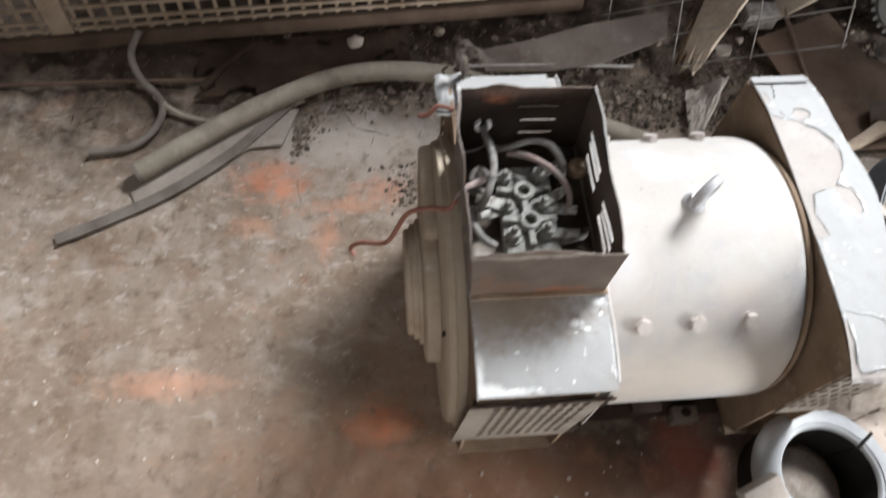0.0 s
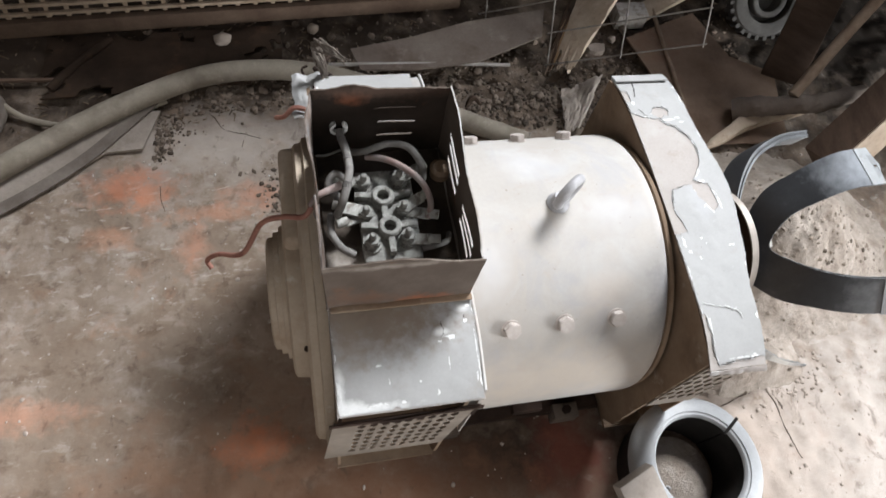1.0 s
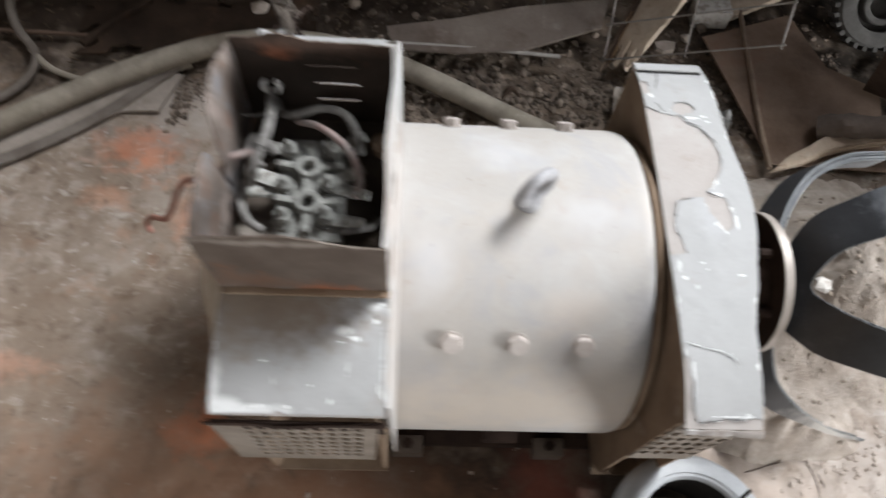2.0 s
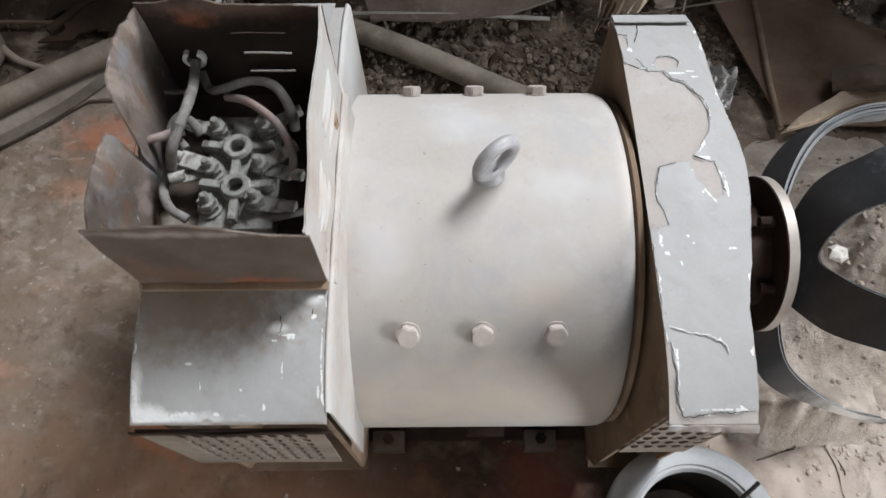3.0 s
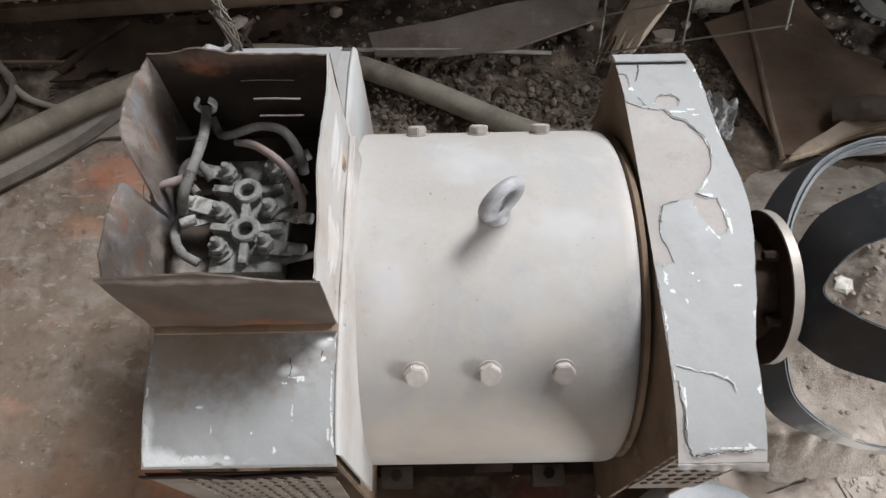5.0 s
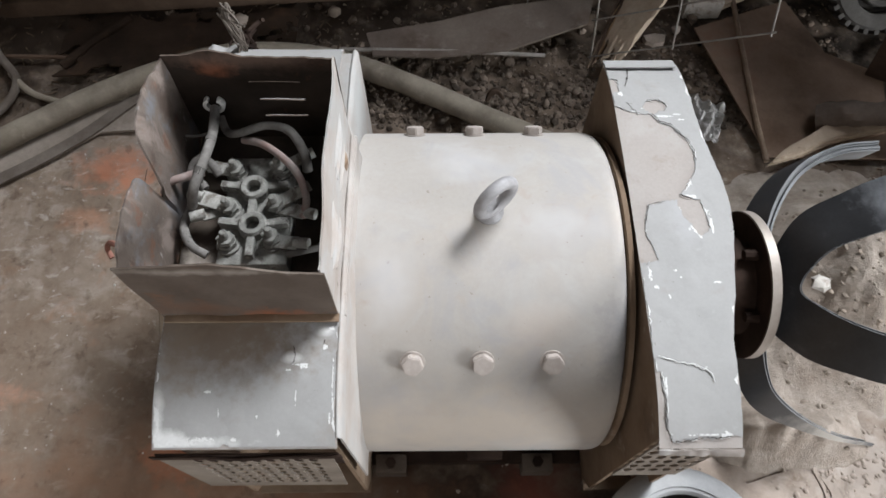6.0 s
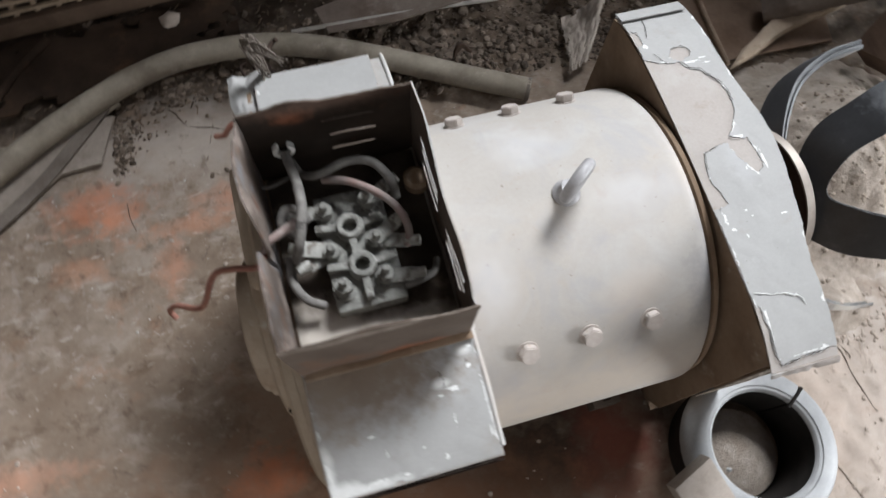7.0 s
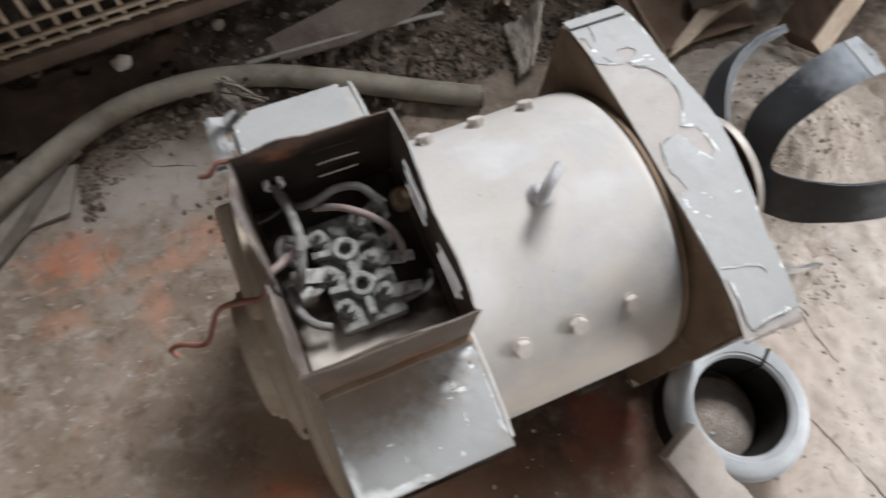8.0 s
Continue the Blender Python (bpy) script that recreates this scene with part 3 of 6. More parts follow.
def slab(outline, z, thick, wobble=0.0, m=None, bm=None, seed=0.0):
    """A flat piece with the given outline in x, y."""
    bm = bm or bmesh.new()
    lo = [bm.verts.new((x, y, z)) for x, y in outline]
    hi = [bm.verts.new((x, y, z + thick)) for x, y in outline]
    bm.faces.new(lo)
    bm.faces.new(hi)
    for i in range(len(lo)):
        j = (i + 1) % len(lo)
        bm.faces.new((lo[i], lo[j], hi[j], hi[i]))
    if m:
        bmesh.ops.transform(bm, matrix=m, verts=lo + hi)
    return bm


def between(a, b, roll=0.0):
    """A pose at a whose x axis points to b."""
    a, b = Vector(a), Vector(b)
    q = (b - a).to_track_quat("X", "Z")
    return Matrix.Translation(a) @ q.to_matrix().to_4x4() @ Matrix.Rotation(radians(roll), 4, "X")


def rock(bm, c, r, rng, squash=0.65):
    geo = bmesh.ops.create_icosphere(bm, subdivisions=1, radius=1.0)["verts"]
    s = Vector((r * rng.uniform(0.7, 1.3), r * rng.uniform(0.7, 1.3), r * squash * rng.uniform(0.7, 1.2)))
    turn = Matrix.Rotation(rng.uniform(0, 6.28), 3, "Z") @ Matrix.Rotation(rng.uniform(-0.5, 0.5), 3, "X")
    for v in geo:
        k = 1 + rng.uniform(-0.22, 0.22)
        v.co = Vector(c) + turn @ Vector((v.co.x * s.x * k, v.co.y * s.y * k, v.co.z * s.z * k))


ROCKS = []
_rng = random.Random(5)
for _i in range(10):
    _b = bmesh.new()
    rock(_b, (0, 0, 0), 1.0, _rng)
    ROCKS.append(([v.co.copy() for v in _b.verts], [[v.index for v in f.verts] for f in (_b.verts.index_update() or _b.faces)]))
    _b.free()


def scatter(name, places, material, label, category):
    """Many small stones in one mesh: places of (x, y, z, r)."""
    rng = random.Random(11)
    vs, fs = [], []
    for x, y, z, r in places:
        pv, pf = ROCKS[rng.randrange(10)]
        a = rng.uniform(0, 6.28)
        ca, sa = math.cos(a) * r, math.sin(a) * r
        o = len(vs)
        vs += [(x + p.x * ca - p.y * sa, y + p.x * sa + p.y * ca, z + p.z * r) for p in pv]
        fs += [[o + i for i in f] for f in pf]
    me = bpy.data.meshes.new(name)
    me.from_pydata(vs, [], fs)
    me.materials.append(material)
    return tagged(new(name, me), label, category, "", "stuff")


# ---- ground and room ----
def ground_height(x, y):
    v = Vector((x, y, 0))
    h = 0.006 * noise.noise(v * 3) + 0.004 * noise.noise(v * 11) + 0.002 * noise.noise(v * 35)
    edge = 0.60 + 0.05 * noise.noise(v * 4)
    k = min(1.0, max(0.0, (y - edge + (0.10 if x < -0.15 else 0.15)) / 0.12))
    e = min(1.0, max(0.0, (x - 0.36) / 0.2)) * min(1.0, max(0.0, (0.05 - y) / 0.15))
    h += e * (0.006 * noise.noise(v * 7) + 0.0045 * noise.noise(v * 19) + 0.003 * noise.noise(v * 48))
    h += k * (-0.012 + 0.014 * noise.noise(v * 9) + 0.010 * noise.noise(v * 24))
    return h


def build_floor():
    nx, ny = 300, 230
    x0, x1, y0, y1 = -1.5, 1.7, -1.05, 1.3
    vs, fs = [], []
    for i in range(nx + 1):
        for j in range(ny + 1):
            x, y = x0 + (x1 - x0) * i / nx, y0 + (y1 - y0) * j / ny
            rim = i in (0, nx) or j in (0, ny)
            vs.append((x, y, 0.0 if rim else ground_height(x, y)))
    for i in range(nx):
        for j in range(ny):
            a = i * (ny + 1) + j
            fs.append((a, a + ny + 1, a + ny + 2, a + 1))
    o = len(vs)
    vs += [(-4.1, -4.1, 0), (5.6, -4.1, 0), (5.6, 4.6, 0), (-4.1, 4.6, 0), (x0, y0, 0), (x1, y0, 0), (x1, y1, 0), (x0, y1, 0)]
    for a, b in ((0, 1), (1, 2), (2, 3), (3, 0)):
        fs.append((o + a, o + b, o + 4 + b, o + 4 + a))
    me = bpy.data.meshes.new("floor")
    me.from_pydata(vs, [], fs)
    me.polygons.foreach_set("use_smooth", [True] * len(fs))
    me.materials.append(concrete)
    tagged(new("floor", me), "worn dirty concrete floor with brick dust, soil and painted shade", "floor", "", "structure")


build_floor()


def wall(name, pieces, label):
    bm = bmesh.new()
    for p in pieces:
        box(*p, bm=bm)
    single(name, bm, plaster, label, "ceiling" if name == "ceiling" else "wall", "", "structure", smooth=False)


wall("wall_north", [(-4.2, 5.7, 4.5, 4.7, 0, 5.3)], "sooty stained wall behind the scrap")
wall("wall_south", [(-4.2, -2.9, -4.2, -4.0, 0, 5.3), (0.3, 5.7, -4.2, -4.0, 0, 5.3), (-2.9, 0.3, -4.2, -4.0, 0, 1.4), (-2.9, 0.3, -4.2, -4.0, 3.8, 5.3)], "sooty unseen wall with an opening added for the south fill lamp")
wall("wall_west", [(-4.2, -4.0, -4.0, 4.5, 0, 5.3)], "sooty stained wall of the workshop")
wall("wall_east", [(5.5, 5.7, -4.0, -3.95, 0, 5.3), (5.5, 5.7, -2.1, 4.5, 0, 5.3), (5.5, 5.7, -3.95, -2.1, 2.6, 5.3)], "sooty unseen wall with an opening added for the east fill lamp")
# Unseen blockers, placed only to keep light off the ground at the back.
wall("shade_slabs", [(-4.0, 0.3, 1.80, 4.5, 2.00, 2.12), (0.3, 0.95, 1.51, 4.5, 2.00, 2.12), (0.95, 5.5, 1.58, 4.5, 2.00, 2.12), (1.42, 5.5, 1.27, 1.58, 1.36, 2.12), (1.42, 5.5, 1.27, 4.5, 1.30, 1.36)], "unseen slabs added to shade the scrap along the wall")
wall("ceiling", [(-4.2, 0.7, -4.2, 4.7, 5.3, 5.4), (4.6, 5.7, -4.2, 4.7, 5.3, 5.4), (0.7, 4.6, -4.2, -0.5, 5.3, 5.4), (0.7, 4.6, 3.6, 4.7, 5.3, 5.4)], "dark sooty workshop roof with missing sheets")

# ---- the electric motor ----
AX = 0.288                      # height of the shaft
RB = 0.2565                       # radius of the barrel
AXIS = Matrix.Translation((0, 0, AX))


def arch(y, top):
    """Height of the arched housing tops across their width."""
    return top - 0.15 * y * y - 2.3 * max(0.0, abs(y) - 0.2) ** 2


def housing(name, x0, x1, top, parent, t=0.006):
    """A square end housing of plates: two faces with a round opening and a floor."""
    bm = bmesh.new()
    for xa, xb in ((x0, x0 + t), (x1 - t, x1)):
        n = 40
        outer, inner = [], []
        for k in range(n):
            w = 2 * math.pi * k / n
            c, s = math.cos(w), math.sin(w)
            f = 1 / max(abs(c) / 0.288, abs(s) / 0.26)
            y, z = c * f, AX + s * f
            if z > AX + 0.2:
                z = min(arch(y, top) - 0.004, z + 0.03)
            outer.append((y, z))
            inner.append((c * 0.2, AX + s * 0.2))
        loops = []
        for x in (xa, xb):
            loops.append(([bm.verts.new((x, y, z)) for y, z in outer], [bm.verts.new((x, y, z)) for y, z in inner]))
        (oa, ia), (ob_, ib) = loops
        for k in range(n):
            j = (k + 1) % n
            for q in ((oa[k], oa[j], ia[j], ia[k]), (ob_[k], ib[k], ib[j], ob_[j]), (oa[k], ob_[k], ob_[j], oa[j]), (ia[k], ia[j], ib[j], ib[k])):
                bm.faces.new(q)
    box(x0, x1, -0.285, 0.285, 0.026, 0.034, bm=bm)
    return part(name, bm, shield_paint, parent, "square end housing plates, brown with dirt", smooth=False)


def cover(name, x0, x1, y0, y1, top, parent, mat_, label, xr=None, t=0.0015, lip=0.0):
    """The arched sheet over a housing; xr bulges its right edge."""
    def f(u, v):
        y = y0 + (y1 - y0) * v
        e = x1 + (xr(y) if xr else 0.0)
        x = x0 + (e - x0) * u
        z = arch(y, top) + 0.0015 * noise.noise(Vector((x * 9, y * 9, top))) + 0.003
        return (x, y, z)
    return part(name, sheet(f, 10, 60, t), mat_, parent, label)


def field_distance(poly, x, y):
    """Signed distance of many places to a closed outline: negative inside."""
    best = np.full(x.shape, 9.0)
    odd = np.zeros(x.shape, bool)
    for (ax, ay), (bx, by) in zip(poly, poly[1:] + poly[:1]):
        ex, ey = bx - ax, by - ay
        t = np.clip(((x - ax) * ex + (y - ay) * ey) / (ex * ex + ey * ey), 0, 1)
        best = np.minimum(best, np.hypot(x - ax - t * ex, y - ay - t * ey))
        if ay != by:
            odd ^= ((ay > y) != (by > y)) & (x < ax + (y - ay) * ex / ey)
    return np.where(odd, -best, best)


def paint_film(name, x0, x1, y0, y1, top, bare, parent, xr=None, n=(90, 420), lift=0.0011, chips=()):
    """Peeling top coat: a thin film with torn bare fields over the primer, white chips and some white rims."""
    nu, nv = n

    def spot(u, v):
        y = y0 + (y1 - y0) * v
        e = x1 + (xr(y) if xr else 0.0)
        return x0 + (e - x0) * u, y

    def f(u, v):
        x, y = spot(u, v)
        curl = 0.0012 * max(0.0, noise.noise(Vector((x * 40, y * 40, 1))))
        return (x, y, arch(y, top) + 0.0015 * noise.noise(Vector((x * 9, y * 9, top))) + lift + 0.003 + curl * 0.6)
    place = [[spot((i + 0.5) / nu, (j + 0.5) / nv) for j in range(nv)] for i in range(nu)]
    X, Y = np.array(place)[..., 0], np.array(place)[..., 1]

    def ripple(scale, shift):
        return np.array([[noise.noise(Vector((x * scale, y * scale, shift))) for x, y in row] for row in place])
    rough = 0.0030 * ripple(90, 3.3) + 0.0028 * ripple(240, 1.0) + 0.0012 * ripple(700, 2.0)
    rare = ripple(55, 7.0)
    grit = 1.3 * ripple(330, 4.0) + 0.9 * ripple(900, 5.0)
    away = np.full(X.shape, 9.0)
    for poly in bare:
        away = np.minimum(away, field_distance(poly, X, Y))
    away = away + rough
    edge = np.minimum(X - x0, (np.array([[x1 + (xr(y) if xr else 0.0) for _, y in row] for row in place])) - X)
    worn = 0.0022 * (rare + 0.25) + rough * 0.5
    state = np.full(X.shape, 2)
    state[(away < 0.0018 * np.clip(rare - 0.15, 0, 1) * 4) | (edge < worn + 0.0022 * np.clip(rare - 0.2, 0, 1) * 4)] = 1
    for cx, cy, rx, ry in chips:
        state[((X - cx) / rx) ** 2 + ((Y - cy) / ry) ** 2 < 1 + grit * 1.6] = 1
    state[(away < 0) | (edge < worn)] = 0

    def cell(u, v):
        return state[min(nu - 1, int(u * nu)), min(nv - 1, int(v * nv))]
    ob = part(name, sheet(f, nu, nv, 0.0006, lambda u, v: cell(u, v) > 0), [cover_paint, white_flake], parent, "pale grey paint peeling from the primer", smooth=False)
    for q in ob.data.polygons:
        x, y = q.center.x, q.center.y
        e = x1 + (xr(y) if xr else 0.0)
        u, v = (x - x0) / (e - x0), (y - y0) / (y1 - y0)
        if cell(min(0.9999, max(0.0, u)), min(0.9999, max(0.0, v))) == 1:
            q.material_index = 1
    return ob


def crack_line(pts, top, parent, m_=None, r=0.0007, name="paint_crack"):
    """A jagged crack in the cover paint; its dark thread draws the lifted film's shadow."""
    path = []
    p = [Vector((x, y, 0)) for x, y in pts]
    for a, b in zip(p, p[1:]):
        k = max(2, int((b - a).length / 0.0018))
        for i in range(k):
            q = a.lerp(b, i / k)
            q += Vector((noise.noise(q * 160), noise.noise(q * 160 + Vector((7, 3, 0))), 0)) * 0.0022 + Vector((noise.noise(q * 420), noise.noise(q * 420 + Vector((7, 3, 0))), 0)) * 0.0016
            q.z = arch(q.y, top) + 0.0015 * noise.noise(Vector((q.x * 9, q.y * 9, top))) + 0.0056
            path.append(q)
    part(name, tube(path, lambda t: r * (0.45 + 0.9 * abs(math.sin(t * 9))), 5, 1), m_ or rust_dark, parent)


def perforated(name, corner, du, dv, nu, nv, parent, hole=0.32, t=0.002, clip=None, label="", m_=None):
    """A sheet with round holes; du, dv: one cell."""
    bm = bmesh.new()
    c0, du, dv = Vector(corner), Vector(du), Vector(dv)
    fs, cache = [], {}

    def vert(p):
        k = tuple(round(q, 5) for q in p)
        if k not in cache:
            cache[k] = bm.verts.new(p)
        return cache[k]
    for i in range(nu):
        for j in range(nv):
            o = c0 + du * i + dv * j
            sq = [vert(o + du * a + dv * b) for a, b in ((1, 0.5), (1, 1), (0.5, 1), (0, 1), (0, 0.5), (0, 0), (0.5, 0), (1, 0))]
            if clip and not clip(i, j):
                fs.append(bm.faces.new(sq))
                continue
            oc = [vert(o + du * (0.5 + hole * math.cos(math.pi * k / 4)) + dv * (0.5 + hole * math.sin(math.pi * k / 4))) for k in range(8)]
            for k in range(8):
                k2 = (k + 1) % 8
                fs.append(bm.faces.new((sq[k], sq[k2], oc[k2], oc[k])))
    bmesh.ops.recalc_face_normals(bm, faces=fs)
    bmesh.ops.solidify(bm, geom=fs, thickness=t)
    return part(name, bm, m_ or shield_paint, parent, label or "perforated ventilation sheet", smooth=False)


motor = thing("electric_motor", (0, 0, 0), "large dusty grey electric motor with an open terminal box", "motor")

part("barrel", lathe([(-0.185, 0.20), (-0.185, RB - 0.002), (-0.165, RB), (0.168, RB), (0.177, RB - 0.0008), (0.183, RB - 0.003), (0.187, RB - 0.007), (0.189, RB - 0.013), (0.190, RB - 0.024), (0.199, RB - 0.026), (0.199, 0.20)],
                     AXIS, 128), paint, motor, "smooth grey painted barrel with stains and dust")
# Ring takes the dark housing brown to stand for shade beside the cover.
part("end_ring", lathe([(0.1905, 0.225), (0.1905, RB - 0.009), (0.192, RB - 0.0065), (0.1985, RB - 0.006), (0.1985, 0.225)], AXIS, 128, close=True), shield_paint, motor, "narrow brown ring behind the seam of the barrel, darkened for shade")
housing("brush_end_housing", -0.378, -0.181, 0.572, motor)
housing("drive_end_housing", 0.204, 0.298, 0.5375, motor)


def bulge(y):
    return 0.026 * math.exp(-((y - 0.015) / 0.12) ** 2) - 0.008 * min(1.0, max(0.0, (-y - 0.12) / 0.06)) + 0.006 * min(1.0, max(0.0, (y - 0.1) / 0.1))


# bare primer on the drive-end cover: the torn main field, an oval, and the strips along two edges
TORN = [(0.200, 0.1819), (0.2329, 0.1662), (0.2513, 0.1656), (0.2626, 0.1501), (0.2779, 0.1453), (0.2876, 0.1293), (0.2978, 0.1151), (0.3022, 0.0964), (0.3006, 0.0778), (0.2961, 0.0636), (0.2854, 0.0452), (0.2712, 0.0274),
        (0.2824, 0.0211), (0.294, 0.0168), (0.2989, 0.0042), (0.2987, -0.0300), (0.2871, -0.0370), (0.2758, -0.0211), (0.2638, 0.0088), (0.2629, 0.0177), (0.2457, 0.0169), (0.2249, 0.0100), (0.2191, -0.0065), (0.2148, -0.0278), (0.2234, -0.0571), (0.2264, -0.0713), (0.200, -0.0745)]
OVAL = [(0.2412, 0.1780), (0.2498, 0.1916), (0.2666, 0.1926), (0.2767, 0.1849), (0.2731, 0.1724), (0.2576, 0.1664)]
FOOT = [(0.19, -0.210), (0.2095, -0.2182), (0.2088, -0.2348), (0.2117, -0.2483), (0.2109, -0.2796), (0.218, -0.2935), (0.2513, -0.2904), (0.2892, -0.2880), (0.32, -0.2880), (0.32, -0.31), (0.19, -0.31)]
DT = 0.5375
right_cover = cover("top_cover", 0.202, 0.3085, -0.300, 0.284, DT, motor, primer, "arched sheet cover with beige primer", bulge)
paint_film("paint_film", 0.202, 0.3085, -0.298, 0.282, DT, [TORN, OVAL, FOOT, [(0.19, 0.240), (0.212, 0.236), (0.212, 0.208), (0.19, 0.204)]], right_cover, bulge, n=(150, 620),
           chips=[(0.282, 0.0245, 0.008, 0.002), (0.270, 0.162, 0.010, 0.0016), (0.304, -0.02, 0.0018, 0.012), (0.2125, -0.09, 0.0020, 0.008), (0.219, -0.108, 0.003, 0.003), (0.2135, -0.232, 0.0012, 0.010), (0.26, -0.286, 0.02, 0.0008), (0.280, -0.012, 0.0014, 0.007), (0.2135, 0.206, 0.003, 0.004), (0.245, -0.085, 0.0022, 0.0012), (0.251, -0.095, 0.0016, 0.0010), (0.296, -0.102, 0.004, 0.0012), (0.233, -0.12, 0.0010, 0.003), (0.290, 0.166, 0.005, 0.0010), (0.293, 0.156, 0.005, 0.0009)])
crack_line([(0.2349, 0.2640), (0.2312, 0.2467), (0.2224, 0.2179)], DT, right_cover, r=0.0005)
crack_line([(0.2190, 0.188), (0.2329, 0.1670), (0.2380, 0.1665)], DT, right_cover, r=0.0003)
crack_line([(0.2540, 0.1650), (0.2626, 0.1508), (0.2779, 0.1460), (0.2876, 0.1300), (0.2978, 0.1158), (0.3022, 0.0970), (0.3006, 0.0800)], DT, right_cover, r=0.0004)
crack_line([(0.2712, 0.0274), (0.2745, 0.0240), (0.2824, 0.0213), (0.2870, 0.0195)], DT, right_cover, r=0.0006)
crack_line([(0.2457, 0.0165), (0.2249, 0.0098), (0.2200, -0.0050), (0.2170, -0.018)], DT, right_cover, r=0.0003)
crack_line([(0.2498, 0.1916), (0.2666, 0.1926), (0.2767, 0.1849), (0.2750, 0.1770)], DT, right_cover, r=0.0003)
crack_line([(0.2117, -0.2483), (0.2109, -0.2796), (0.218, -0.2935), (0.2513, -0.2904), (0.2892, -0.2880)], DT, right_cover, r=0.0004)
crack_line([(0.2070, -0.1964), (0.2316, -0.2049), (0.2567, -0.2092), (0.2657, -0.2151), (0.2720, -0.2292)], DT, right_cover, white_flake, 0.0006, "paint_scratch")
crack_line([(0.2470, -0.2080), (0.2600, -0.2135), (0.2650, -0.2100)], DT, right_cover, white_flake, 0.0005, "paint_scratch")
crack_line([(0.2100, -0.2160), (0.2105, -0.2348), (0.2130, -0.2483), (0.2120, -0.2680)], DT, right_cover, white_flake, 0.0004, "paint_scratch")
part("fold_strip", sheet(lambda u, v: (0.201 + 0.108 * u, 0.264 + 0.022 * v, arch(0.264 + 0.022 * v, DT) + 0.010 + 0.0008 * noise.noise(Vector((u * 6, v, 3)))), 16, 4, 0.0018), cover_paint, right_cover)
part("bent_lip", sheet(lambda u, v: (0.202 + 0.100 * u, -0.3005 - (0.004 + 0.004 * noise.noise(Vector((u * 9, 3, 0))) + 0.003 * u) * v, arch(-0.3, DT) + 0.002 - 0.006 * v + 0.002 * noise.noise(Vector((u * 7, v, 0)))), 30, 3, 0.002), box_flange, right_cover, "torn bent edge of the cover")
front_cover = cover("front_cover", -0.380, -0.172, -0.303, -0.150, 0.572, motor, primer, "sheet cover below the terminal box")
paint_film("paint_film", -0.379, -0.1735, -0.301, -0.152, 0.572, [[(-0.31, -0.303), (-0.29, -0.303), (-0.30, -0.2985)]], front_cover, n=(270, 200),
           chips=[(-0.3735, -0.278, 0.0016, 0.012), (-0.368, -0.2955, 0.006, 0.0036), (-0.348, -0.2965, 0.016, 0.0026), (-0.325, -0.2935, 0.012, 0.0020), (-0.2881, -0.2935, 0.0033, 0.0020), (-0.2381, -0.2863, 0.0018, 0.0026), (-0.2188, -0.2500, 0.0007, 0.0065), (-0.3055, -0.2670, 0.0006, 0.0050),
                  (-0.2119, -0.2164, 0.0042, 0.0026), (-0.216, -0.2145, 0.006, 0.0012), (-0.228, -0.2207, 0.0030, 0.0010), (-0.1877, -0.1941, 0.0024, 0.0026), (-0.1811, -0.1723, 0.0034, 0.0024), (-0.1804, -0.2730, 0.0010, 0.0045), (-0.1775, -0.235, 0.0007, 0.02), (-0.318, -0.244, 0.003, 0.0012), (-0.262, -0.27, 0.0012, 0.0012)])
crack_line([(-0.2240, -0.1930), (-0.2215, -0.2050), (-0.2250, -0.2150)], 0.572, front_cover, r=0.0004)
crack_line([(-0.1900, -0.1850), (-0.1880, -0.1940)], 0.572, front_cover, r=0.0004)
back_cover = cover("back_cover", -0.365, -0.197, 0.110, 0.284, 0.572, motor, primer, "sheet cover behind the terminal box")
paint_film("paint_film", -0.364, -0.198, 0.112, 0.282, 0.572, [[(-0.26, 0.285), (-0.24, 0.285), (-0.25, 0.279)]], back_cover, n=(100, 110))
part("cover_tab", sheet(lambda u, v: (-0.402 + 0.056 * u + 0.006 * noise.noise(Vector((u * 2, v * 4, 2))), 0.190 + 0.100 * v, 0.556 + 0.006 * u - 0.010 * v + 0.007 * noise.noise(Vector((u * 3, v * 3, 5))) + 0.0016 * noise.noise(Vector((u * 9, v * 9, 1)))), 22, 34, 0.002), cover_paint, motor, "bent corner tab of pale sheet")
perforated("front_grille", (-0.388, -0.306, 0.495), (0.0172, 0, 0), (-0.0018, 0.0006, -0.0315), 12, 8, motor, 0.39, clip=lambda i, j: 1 < i < 11 and j < 7, label="perforated ventilation sheet with a wavy torn top", m_=grille_grey)
perforated("side_grille", (0.205, -0.2935, 0.490), (0.0190, 0, 0), (0, 0.0002, -0.034), 5, 7, motor, 0.38, clip=lambda i, j: j < 6, m_=grille_grey)
perforated("back_grille", (-0.385, 0.290, 0.505), (0.0172, 0, 0), (0, 0.0, -0.0375), 12, 8, motor)
# Added dark strip and darkened rim that draw the shaded gap below the cover.
part("gap_shade", box(-0.386, -0.174, -0.3045, -0.3025, 0.452, 0.5135, 0.0), rust_dark, motor, "dark strip standing in for the shade in the gap above the vent")
part("grille_rim", sheet(lambda u, v: (-0.392 + 0.222 * u, -0.3075, 0.500 + (0.014 + 0.006 * noise.noise(Vector((u * 7, 0, 2)))) * v - 0.012 * math.exp(-((u - 0.45) / 0.13) ** 2)), 40, 2, 0.002), rust_dark, motor, "wavy bent upper edge of the ventilation sheet, darkened for the gap's shade")
